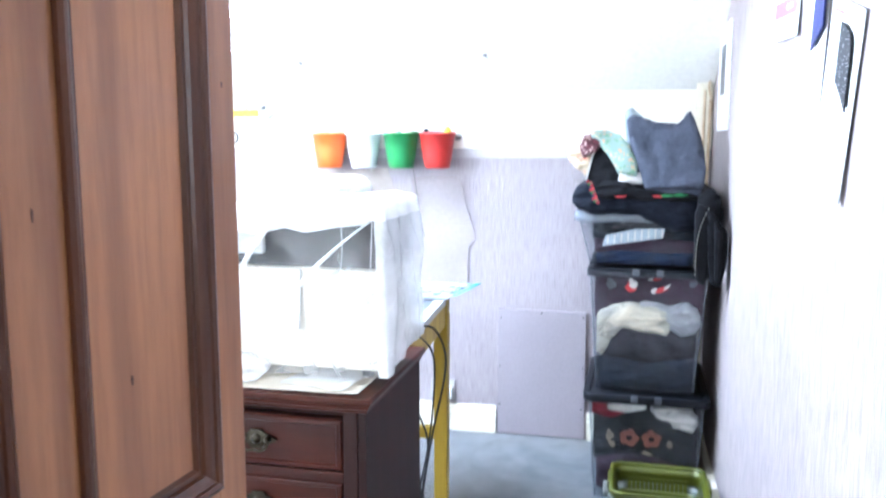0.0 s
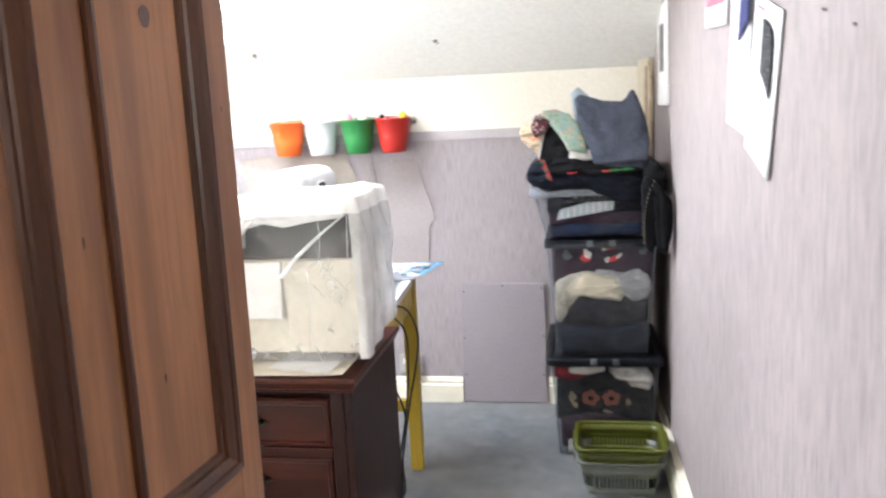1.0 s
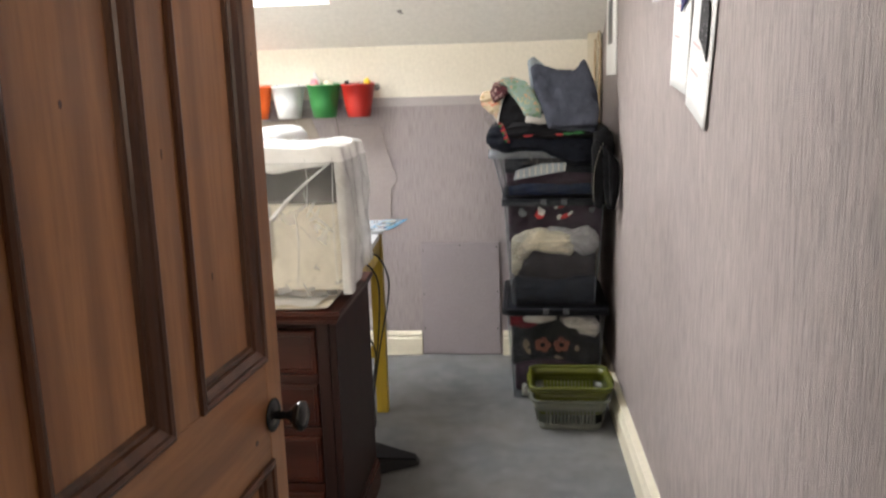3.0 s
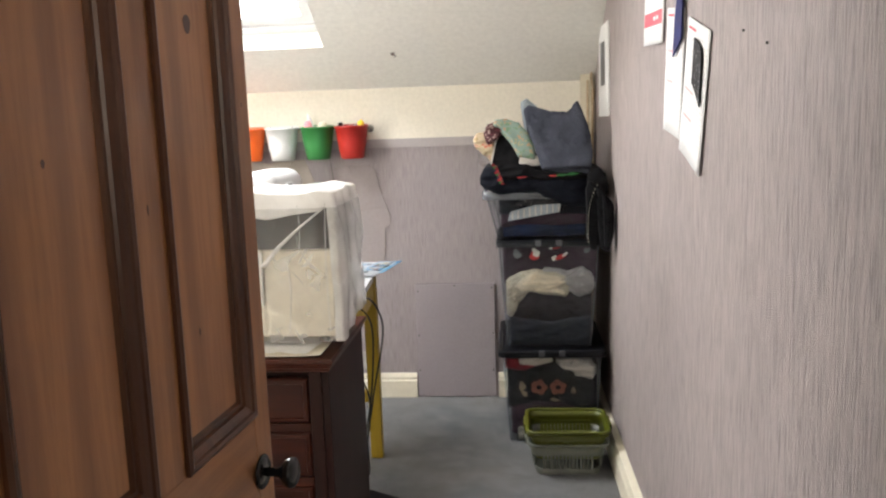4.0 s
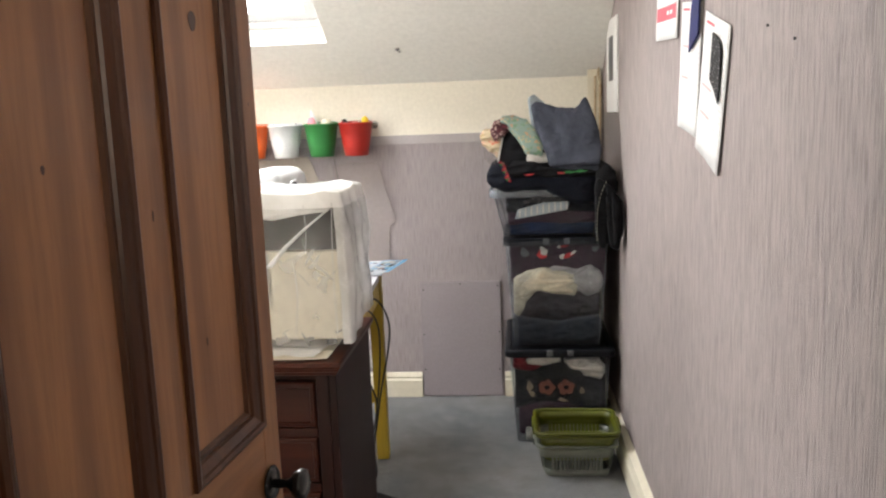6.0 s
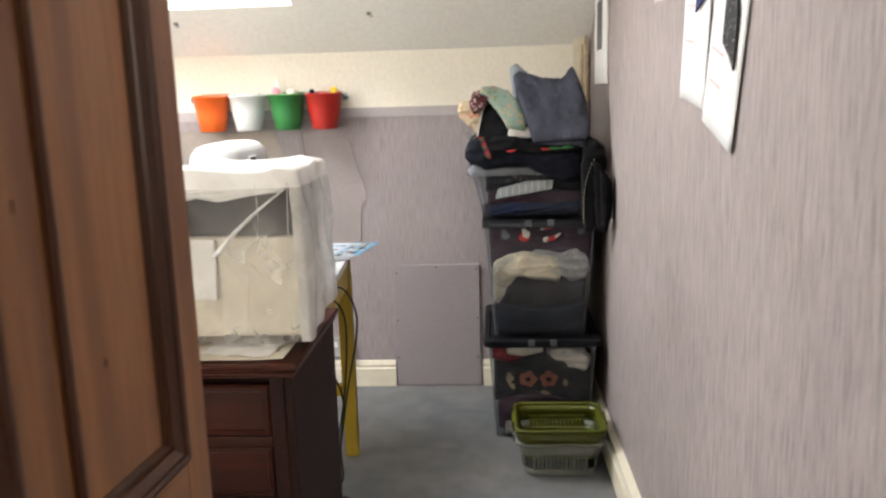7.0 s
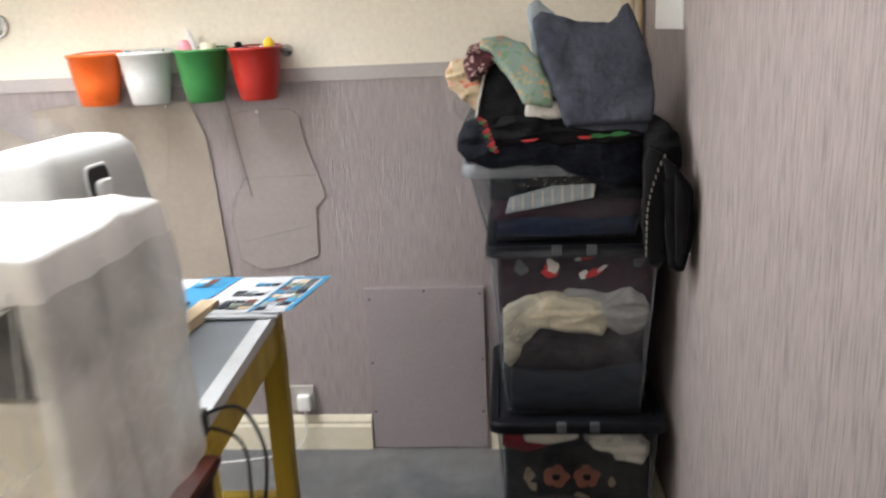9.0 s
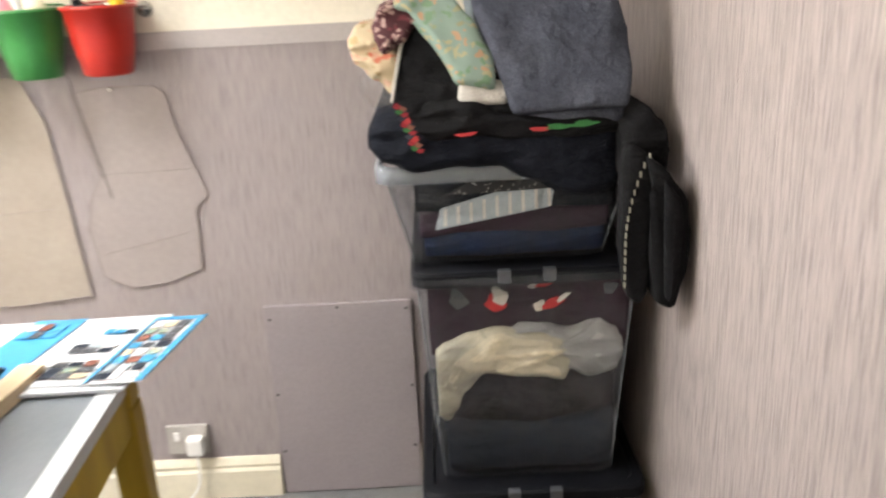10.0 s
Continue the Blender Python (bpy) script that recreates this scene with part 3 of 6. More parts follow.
def slope_piece(bm, x0, x1, y0, y1, d=0.16):
    o = sky_out * d
    loop = [Vector((x, y, slope_z(y))) for x, y in ((x0, y0), (x1, y0), (x1, y1), (x0, y1))]
    lo = [bm.verts.new(p) for p in loop]
    hi = [bm.verts.new(p + o) for p in loop]
    bm.faces.new(lo)
    bm.faces.new(hi)
    for k in range(4):
        bm.faces.new((lo[k], lo[(k + 1) % 4], hi[(k + 1) % 4], hi[k]))


bm = bmesh.new()
X0, X1, Y1 = WEST_X - 0.12, EAST_X + 0.12, BACK_Y + 0.12
slope_piece(bm, X0, SKY_X0, FLAT_Y, Y1)
slope_piece(bm, SKY_X1, X1, FLAT_Y, Y1)
slope_piece(bm, SKY_X0, SKY_X1, FLAT_Y, SKY_Y0)
slope_piece(bm, SKY_X0, SKY_X1, SKY_Y1, Y1)
structure("ceiling_slope", bm, WHITE_CEIL, "sloping off-white attic ceiling", "ceiling")
structure("ceiling_flat", boxed(X0, X1, SOUTH_Y - 0.12, FLAT_Y, TOP_Z, TOP_Z + 0.12), WHITE_CEIL, "flat off-white ceiling", "ceiling")


# roof window, in the plane of the slope
def roof_window():
    m = Matrix.Translation(sky_mid) @ Matrix.Rotation(-SLANT, 4, "X")
    w, h = (SKY_X1 - SKY_X0) / 2, (SKY_Y1 - SKY_Y0) / 2 / math.cos(SLANT)
    win = thing("window_1", m, "white framed roof window in the sloping ceiling", "window", "", "structure")
    def border(x, y, fw, z0, z1):
        b = bmesh.new()
        box(b, -x, -x + fw, -y, y, z0, z1, 0.003)
        box(b, x - fw, x, -y, y, z0, z1, 0.003)
        box(b, -x + fw, x - fw, -y, -y + fw, z0, z1, 0.003)
        box(b, -x + fw, x - fw, y - fw, y, z0, z1, 0.003)
        return b
    part("window_frame", border(w - 0.002, h - 0.002, 0.035, 0.09, 0.165), WHITE_EDGE, win)
    part("sash", border(w - 0.04, h - 0.04, 0.05, 0.105, 0.15), WHITE_EDGE, win)
    pane = part("pane", boxed(-w + 0.088, w - 0.088, -h + 0.088, h - 0.088, 0.122, 0.128), m_glass, win)
    pane.visible_shadow = False


roof_window()


# skirtings
def skirting(name, x0, x1, label):
    prof = [(0, 0), (0.018, 0), (0.018, 0.085), (0.012, 0.095), (0.014, 0.104), (0.008, 0.118), (0.004, 0.125), (0, 0.125)]
    b = bmesh.new()
    a = [b.verts.new((x0, BACK_Y - d, z)) for d, z in prof]
    c = [b.verts.new((x1, BACK_Y - d, z)) for d, z in prof]
    n = len(prof)
    for k in range(n):
        b.faces.new((a[k], a[(k + 1) % n], c[(k + 1) % n], c[k]))
    b.faces.new(a)
    b.faces.new(c)
    structure(name, b, CREAM_GLOSS, label, "skirting")


skirting("baseboard_north", WEST_X, -0.408, "moulded cream skirting board")
skirting("baseboard_corner", 0.004, EAST_X, "moulded cream skirting board")
prof = [(0, 0), (0.036, 0), (0.036, 0.085), (0.030, 0.098), (0.026, 0.118), (0, 0.122)]
bm = bmesh.new()
rows = [[bm.verts.new((east_x(y) - d, y, z)) for d, z in prof] for y in (SOUTH_Y, BACK_Y - 0.02)]
for k in range(len(prof)):
    bm.faces.new((rows[0][k], rows[0][(k + 1) % 6], rows[1][(k + 1) % 6], rows[1][k]))
bm.faces.new(rows[0])
bm.faces.new(rows[1])
structure("baseboard_east", bm, CREAM_GLOSS, "cream skirting board along the long wall", "skirting")


# access hatch
def hatch():
    h = thing("access_hatch", pose(-0.204, BACK_Y, 0), "plain lilac painted access panel screwed to the wall", "hatch")
    part("panel", boxed(-0.196, 0.196, -0.012, -0.001, 0.004, 0.583, bevel=0.002), LILAC_PLAIN, h)
    for x, z in ((-0.183, 0.545), (0.0, 0.572), (0.183, 0.56), (-0.186, 0.32), (0.186, 0.33), (-0.186, 0.14), (0.183, 0.14)):
        part("screw", rod(bmesh.new(), (x, -0.0115, z), (x, -0.0145, z), 0.004, 0.003, 10), RUBBER, h)


hatch()


# ---- the door ----
def door():
    ang = math.degrees(math.atan2(1.108 - 0.352, -0.334 + 0.392))
    d = thing("door_1", pose(-0.392, 0.352, 0.008, 0, 0, ang), "open four-panel stripped pine door", "door", "", "structure")
    W, T, HT = 0.763, 0.038, 1.975
    xs = (0.0, 0.100, 0.370, 0.452, 0.699, W)
    zs = (0.0, 0.22, 0.69, 0.874, 1.865, HT)
    for i, (a, b) in enumerate(((xs[0], xs[1]), (xs[4], xs[5]))):
        part("stile", boxed(a, b, 0, T, 0, HT, bevel=0.002), PINE, d)
    for a, b in ((zs[0], zs[1]), (zs[2], zs[3]), (zs[4], zs[5])):
        part("rail", boxed(xs[1] + 0.0005, xs[4] - 0.0005, 0.0006, T - 0.0006, a, b, bevel=0.001), PINE_RAIL, d)
    for a, b in ((zs[1], zs[2]), (zs[3], zs[4])):
        part("muntin", boxed(xs[2], xs[3], 0.0004, T - 0.0004, a + 0.0005, b - 0.0005, bevel=0.001), PINE, d)
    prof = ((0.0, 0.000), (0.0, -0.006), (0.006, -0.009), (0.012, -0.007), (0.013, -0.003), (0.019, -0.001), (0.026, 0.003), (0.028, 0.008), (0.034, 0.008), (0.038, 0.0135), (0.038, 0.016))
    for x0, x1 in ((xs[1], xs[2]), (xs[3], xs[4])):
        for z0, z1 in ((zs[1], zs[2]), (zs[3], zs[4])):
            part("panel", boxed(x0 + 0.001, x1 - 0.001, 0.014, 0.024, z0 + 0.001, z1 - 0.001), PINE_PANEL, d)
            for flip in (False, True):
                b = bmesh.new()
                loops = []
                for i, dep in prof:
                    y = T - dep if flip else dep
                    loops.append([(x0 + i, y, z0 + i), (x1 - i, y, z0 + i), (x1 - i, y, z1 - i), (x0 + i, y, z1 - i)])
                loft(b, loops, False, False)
                part("moulding", b, PINE_MOULD, d, "pine panel moulding, shade in its dark colour")
    for x, y, z, rx, rz in ((0.590, 0.0138, 1.515, 0.011, 0.014), (0.555, 0.0138, 1.06, 0.0018, 0.006), (0.23, 0.0138, 1.33, 0.003, 0.005), (0.412, 0.0002, 1.26, 0.0014, 0.007), (0.735, -0.0002, 1.40, 0.0018, 0.004), (0.665, 0.0138, 1.29, 0.003, 0.004), (0.64, 0.0003, 0.745, 0.006, 0.005)):
        b = bmesh.new()
        ring = [(x + rx * math.cos(a) * (1 + 0.12 * math.sin(3 * a)), z + rz * math.sin(a)) for a in (2 * math.pi * k / 14 for k in range(14))]
        loft(b, [[(px, y - 0.0004, pz) for px, pz in ring], [(px, y + 0.002, pz) for px, pz in ring]])
        part("knot", b, PINE_MOULD, d, "small dark knot")
    kx, kz = W - 0.052, 0.768
    k = part("knob", lathe(bmesh.new(), ((0.001, 0.0), (0.008, 0.0), (0.008, 0.028), (0.012, 0.034), (0.022, 0.042), (0.027, 0.051), (0.026, 0.058), (0.018, 0.063), (0.001, 0.064)), 24, pose(kx, -0.002, kz, 90, 0, 0)), BLACK_IRON, d, "glossy black door knob", True)
    part("rose", lathe(bmesh.new(), ((0.001, 0.0), (0.030, 0.0), (0.031, 0.003), (0.026, 0.007), (0.014, 0.009), (0.001, 0.009)), 24, pose(kx, -0.001, kz, 90, 0, 0)), BLACK_IRON, k, "", True)
    part("latch_plate", boxed(W - 0.0005, W + 0.0015, 0.008, 0.030, kz - 0.07, kz + 0.07), BRASS_OLD, d)


door()


# ---- chest of drawers ----
def bail_pull(parent, x, z):
    """Cast back plate with scrolled ends, two posts and a hanging bail."""
    out = []
    for k in range(40):
        a = 2 * math.pi * k / 40
        r = 1 + 0.16 * math.cos(4 * a) + 0.07 * math.cos(10 * a)
        out.append((x + 0.043 * r * math.cos(a), z + 0.021 * r * math.sin(a)))
    b = bmesh.new()
    f = [b.verts.new((px, -0.0045, pz)) for px, pz in out]
    g = [b.verts.new((px, 0.0, pz)) for px, pz in out]
    b.faces.new(f)
    for k in range(40):
        b.faces.new((f[k], f[(k + 1) % 40], g[(k + 1) % 40], g[k]))
    plate = part("pull", b, BRASS_OLD, parent, "tarnished ornate brass pull")
    for s in (-1, 1):
        part("post", lathe(bmesh.new(), ((0.001, 0), (0.008, 0.0), (0.005, 0.008), (0.007, 0.016), (0.001, 0.019)), 12, pose(x + s * 0.032, -0.003, z + 0.004, 90, 0, 0)), BRASS_OLD, plate, "", True)
    part("bail", tube([(x - 0.032, -0.016, z + 0.004), (x - 0.034, -0.022, z - 0.010), (x - 0.018, -0.026, z - 0.021), (x, -0.027, z - 0.018), (x + 0.018, -0.026, z - 0.021), (x + 0.034, -0.022, z - 0.010), (x + 0.032, -0.016, z + 0.004)], 0.0032, 8, 5), BRASS_OLD, plate, "", True)
    part("boss", lathe(bmesh.new(), ((0.001, 0), (0.013, 0.0), (0.011, 0.005), (0.001, 0.009)), 14, pose(x, -0.003, z, 90, 0, 0)), BRASS_OLD, plate, "", True)


def chest():
    w, dp, h = 0.275, 0.48, 0.757
    c = thing("chest_of_drawers", pose(-0.672, 1.815, 0), "narrow dark mahogany chest of drawers with brass pulls", "chest of drawers")
    for s in (-1, 1):
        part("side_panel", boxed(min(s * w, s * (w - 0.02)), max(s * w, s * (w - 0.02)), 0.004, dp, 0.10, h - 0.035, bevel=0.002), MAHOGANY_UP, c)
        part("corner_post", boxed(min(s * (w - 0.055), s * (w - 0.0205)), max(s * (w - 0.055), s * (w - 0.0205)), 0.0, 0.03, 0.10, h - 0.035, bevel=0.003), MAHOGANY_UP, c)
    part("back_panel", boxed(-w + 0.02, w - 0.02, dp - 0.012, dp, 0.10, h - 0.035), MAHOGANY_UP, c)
    b = bmesh.new()
    loft(b, [[(-w - g, -g, z), (w + g, -g, z), (w + g, dp + 0.002, z), (-w - g, dp + 0.002, z)] for g, z in ((0.002, h - 0.036), (0.005, h - 0.034), (0.005, h - 0.027), (0.010, h - 0.024), (0.011, h - 0.018), (0.014, h - 0.016), (0.017, h - 0.011), (0.017, h - 0.005), (0.013, h))])
    part("top", b, MAHOGANY, c, "moulded mahogany top")
    b = bmesh.new()
    box(b, -w - 0.012, w + 0.012, -0.012, dp, 0.0, 0.085, 0.003)
    box(b, -w - 0.007, w + 0.007, -0.007, dp, 0.085, 0.10, 0.005)
    part("plinth", b, MAHOGANY, c)
    for z0, z1 in ((0.575, 0.700), (0.420, 0.548), (0.250, 0.393), (0.118, 0.222)):
        x1 = w - 0.058
        b = bmesh.new()
        loops = [[(-x1 + i, y, z0 + i), (x1 - i, y, z0 + i), (x1 - i, y, z1 - i), (-x1 + i, y, z1 - i)] for i, y in ((0, 0.03), (0, 0.006), (0.004, 0.001), (0.014, 0.0), (0.016, 0.004), (0.022, 0.004))]
        loft(b, loops)
        dr = part("drawer", b, MAHOGANY, c)
        bail_pull(dr, 0.005, (z0 + z1) / 2 + 0.003)
    for z in (0.5615, 0.4065, 0.236):
        part("drawer_divider", boxed(-w + 0.056, w - 0.056, 0.002, 0.03, z - 0.012, z + 0.012, bevel=0.003), MAHOGANY, c)
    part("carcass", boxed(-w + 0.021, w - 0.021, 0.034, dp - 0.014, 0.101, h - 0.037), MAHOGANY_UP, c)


chest()


# newspaper sheets on the chest
def loose_sheet(name, m, sx, sy, label, mat=CREAM_PAPER, curl=0.004, seed=0.0, cat="paper"):
    b = bmesh.new()
    n = 10
    g = [[b.verts.new((sx * (i / n - 0.5), sy * (j / n - 0.5), curl * (0.6 + noise.noise(Vector((i * 0.45 + seed, j * 0.45, seed)))))) for i in range(n + 1)] for j in range(n + 1)]
    for j in range(n):
        for i in range(n):
            b.faces.new((g[j][i], g[j][i + 1], g[j + 1][i + 1], g[j + 1][i]))
    r = bmesh.ops.extrude_face_region(b, geom=list(b.faces))
    bmesh.ops.translate(b, vec=(0, 0, -0.0006), verts=[v for v in r["geom"] if isinstance(v, bmesh.types.BMVert)])
    ob = part(name, b, mat)
    ob.matrix_world = m
    return tagged(ob, label, cat)


loose_sheet("newspaper", pose(-0.69, 2.02, 0.759, 0, 0, 1), 0.535, 0.40, "yellowed newspaper spread on the chest top", seed=1.0)
loose_sheet("paper_sheet", pose(-0.53, 1.925, 0.763, 0, 0, -9), 0.17, 0.16, "creased cream paper under the covered machine", PAPER, 0.005, 4.0)
loose_sheet("paper_sheet", pose(-0.80, 1.94, 0.764, 0, 0, 12), 0.20, 0.18, "creased cream paper under the covered machine", PAPER, 0.008, 7.0)


# ---- machine under its dust cover ----
def machine():
    c = thing("desktop_machine", pose(-0.635, 1.905, 0.768), "boxy cream and charcoal desktop machine on the chest", "machine")
    part("body", boxed(-0.245, 0.245, 0.012, 0.27, 0.022, 0.27, bevel=0.008), CREAM_CASE, c)
    part("front_panel", boxed(0.055, 0.243, 0.0, 0.0115, 0.03, 0.268, bevel=0.004), CREAM_CASE, c)
    b = boxed(-0.242, 0.05, -0.004, 0.004, 0.12, 0.265, bevel=0.003)
    bmesh.ops.rotate(b, verts=b.verts, cent=(0, 0, 0.265), matrix=Matrix.Rotation(radians(-6), 3, "X"))
    part("tray_flap", b, WHITE_CASE, c, "white paper tray flap")
    part("upper_unit", boxed(-0.245, 0.245, 0.002, 0.27, 0.2705, 0.396, bevel=0.01), DARK_CASE, c, "charcoal upper section")
    part("window", boxed(-0.15, -0.04, -0.006, 0.0015, 0.300, 0.372, bevel=0.012, seg=4), GREY_CASE, c, "pale rounded control window")
    part("vent_strip", boxed(0.07, 0.235, -0.002, 0.0015, 0.285, 0.395, bevel=0.002), LID, c)
    for x in (-0.2, 0.2):
        for y in (0.05, 0.23):
            part("foot", rod(bmesh.new(), (x, y, 0.001), (x, y, 0.0215), 0.015), RUBBER, c)


machine()


def dust_cover():
    """A loose plastic bag of a cover: top, front, sides and back in one sheet, creased, with an uneven hem."""
    bm = bmesh.new()
    top = 0.420
    levels = [(0.32, top + 0.004), (0.62, top + 0.006), (0.86, top + 0.005), (0.97, top + 0.003), (0.997, top - 0.002), (1.006, top - 0.035)]
    levels += [(1.010 + 0.0016 * k, top - 0.035 - 0.0215 * k) for k in range(1, 18)]
    outline = rounded(-0.262, 0.262, -0.026, 0.290, 0.007, 3)
    dense = []
    for i, (x, y) in enumerate(outline):
        x2, y2 = outline[(i + 1) % len(outline)]
        n = max(1, int(math.hypot(x2 - x, y2 - y) / 0.016))
        dense += [(x + (x2 - x) * k / n, y + (y2 - y) * k / n) for k in range(n)]
    cx, cy = 0.0, 0.132
    def crease(u, v, s):
        d = noise.voronoi(Vector((u * 7.0 + v * 3.0, v * 5.0 - u * 2.0, s)))[0]
        return (1 - abs(noise.noise(Vector((u * 5.0 + v * 3.0, v * 2.2 - u * 1.5, s))))) ** 5 + 0.5 * (0.6 - (d[1] - d[0]))
    rows = []
    for f, z in levels:
        row = []
        for x, y in dense:
            px, py, zz = cx + (x - cx) * f, cy + (y - cy) * f, z
            if z < top - 0.02:
                down = (top - z) / top
                if x > 0.235:
                    px += 0.012 * math.sin(3.1 * down) + 0.015 * crease(y * 1.6, z, 4.0) - 0.010
                    py += 0.006 * noise.noise(Vector((0, z * 12, 2)))
                    zz += 0.045 * max(0.0, y / 0.29) * down ** 2
                elif y < 0.0:
                    py -= 0.017 * crease(x, z, 1.0) + 0.006 * down
                    zz += 0.008 * noise.noise(Vector((x * 9, 0, 5))) * down
                else:
                    px += (0.012 * crease(y, z, 7.0) if x < -0.24 else 0)
            else:
                zz += 0.010 * crease(px, py * 1.4, 9.0) + 0.005 * noise.noise(Vector((px * 9, py * 9, 0)))
                zz -= 0.034 * max(0, (-px - 0.02) / 0.2)
            row.append(bm.verts.new((px, py, zz)))
        rows.append(row)
    n = len(dense)
    for a, b in zip(rows, rows[1:]):
        for k in range(n):
            bm.faces.new((a[k], a[(k + 1) % n], b[(k + 1) % n], b[k]))
    bm.faces.new(rows[0])
    cover = thing("dust_cover", pose(-0.635, 1.905, 0.770), "crumpled translucent plastic dust cover over the machine", "dust cover")
    def keep(test):
        b = bm.copy()
        bmesh.ops.delete(b, geom=[f for f in b.faces if not test(f.calc_center_median())], context="FACES")
        return b
    def is_front(c):
        return c.y < -0.012 and c.z < top - 0.036 and c.x < 0.245
    def is_side(c):
        return not is_front(c) and c.z < top - 0.036
    part("front_sheet", keep(is_front), COVER_CLEAR, cover, "clear creased front", True)
    # Thin milky tubes draw the highlights along the creases.
    creases = (((0.240, 0.398), (0.238, 0.22), (0.241, 0.05), 0.0011), ((0.168, 0.395), (0.171, 0.33), (0.165, 0.262), 0.0009), ((0.132, 0.245), (0.138, 0.16), (0.130, 0.05), 0.0012))
    # Hazy patches over the front; the diagonal strips draw highlights on folds.
    folds = ((((-0.252, 0.386), (0.236, 0.386), (0.230, 0.377), (0.160, 0.370), (0.085, 0.356), (0.030, 0.366), (-0.05, 0.346), (-0.12, 0.356), (-0.20, 0.344), (-0.252, 0.350)), COVER_MILKY),
             (((0.240, 0.384), (0.230, 0.382), (0.165, 0.334), (0.105, 0.284), (0.056, 0.230), (0.074, 0.230), (0.118, 0.282), (0.175, 0.333)), COVER_MILKY),
             (((-0.018, 0.378), (0.008, 0.378), (-0.02, 0.345), (-0.055, 0.300), (-0.078, 0.262), (-0.092, 0.264), (-0.06, 0.320)), COVER_HAZE))
    sheet = [v.co for v in bm.verts if is_front(v.co)]
    def front_y(x, z):
        return min(sheet, key=lambda c: (c.x - x) ** 2 + (c.z - z) ** 2).y
    for a, b, c, r in creases:
        part("crease", tube([(x, front_y(x, z) - 0.001, z) for x, z in (a, b, c)], r, 6, 6), COVER_MILKY, cover, "pale line for the highlight on a sharp crease", True)
    for k, (pts, mat) in enumerate(folds):
        b = slab(pts, 0.0, 0.0012)
        bmesh.ops.triangulate(b, faces=[f for f in b.faces if len(f.verts) > 4])
        bmesh.ops.subdivide_edges(b, edges=[e for e in b.edges if e.calc_length() > 0.02], cuts=3, use_grid_fill=True)
        bmesh.ops.triangulate(b, faces=[f for f in b.faces if len(f.verts) > 4])
        for v in b.verts:
            x, z, d = v.co.x, v.co.y, v.co.z
            v.co = (x, front_y(x, z) - 0.002 - d - 0.001 * (k % 3) - 0.004 * (1 - abs(noise.noise(Vector((x * 14, z * 14, k))))) ** 4, z)
        part("fold", b, mat, cover, "loose hazy fold", True)
    part("side_sheet", keep(is_side), COVER_MILKY, cover, "milky loose sides", True)
    part("top_sheet", keep(lambda c: not is_front(c) and not is_side(c)), COVER_TOP, cover, "top sheet, skylight glare in its white", True)
    bm.free()
    part("bunched_hem", lump(-0.250, -0.02, -0.078, -0.034, -0.002, 0.062, 31.0, 0.016, 0.75, 48, 26), COVER_HAZE, cover, "bunched loose hem", True)


dust_cover()


# ---- bench ----
def bench():
    b0 = thing("work_bench", pose(-0.735, 2.32, 0, 0, 0, 3), "yellow painted wooden bench with a grey top", "bench")
    w, ln, h = 0.30, 0.62, 0.770
    part("tabletop", boxed(-w, w - 0.034, 0.0, ln - 0.03, h - 0.016, h, bevel=0.001), GREY_TOP, b0, "grey laminate top")
    part("edging", boxed(w - 0.0335, w, 0.0, ln - 0.03, h - 0.022, h + 0.003, bevel=0.002), EDGE_STRIP, b0, "white edging strip")
    part("end_rail", boxed(-w, w + 0.004, ln - 0.029, ln + 0.022, h - 0.05, h + 0.004, bevel=0.003), YELLOW, b0)
    part("side_rail", boxed(w - 0.038, w - 0.002, 0.02, ln - 0.03, h - 0.10, h - 0.0225, bevel=0.003), YELLOW, b0)
    part("side_rail", boxed(-w, -w + 0.036, 0.02, ln - 0.03, h - 0.10, h - 0.0165, bevel=0.003), YELLOW, b0)
    for x in (w - 0.02, -w + 0.02):
        for y in (0.05, ln - 0.005):
            part("leg", rod_square((x, y, h - 0.0515), (x - math.copysign(0.0, x), y, 0.0), 0.026, 0.024), YELLOW, b0)
    for y in (0.05, ln - 0.005):
        part("stretcher", boxed(-w + 0.047, w - 0.047, y - 0.016, y + 0.016, 0.24, 0.285, bevel=0.003), YELLOW, b0)


def rod_square(a, b, r0, r1):
    """A square leg from a down to b."""
    bm = bmesh.new()
    loops = []
    for p, r in ((a, r0), (b, r1)):
        loops.append([(p[0] + sx * r, p[1] + sy * r, p[2]) for sx, sy in ((-1, -1), (1, -1), (1, 1), (-1, 1))])
    loft(bm, loops)
    bmesh.ops.bevel(bm, geom=list(bm.edges), offset=0.003, segments=2, affect="EDGES")
    return bm


bench()


# ---- things on and round the bench ----
def plank():
    ob = part("wooden_strip", boxed(-0.022, 0.022, -0.23, 0.23, 0, 0.026, bevel=0.002), RAW_WOOD)
    ob.matrix_world = pose(-0.655, 2.735, 0.7705, 0, 0, -5)
    tagged(ob, "pale bare wooden strip lying on the grey bench", "wood strip")


plank()


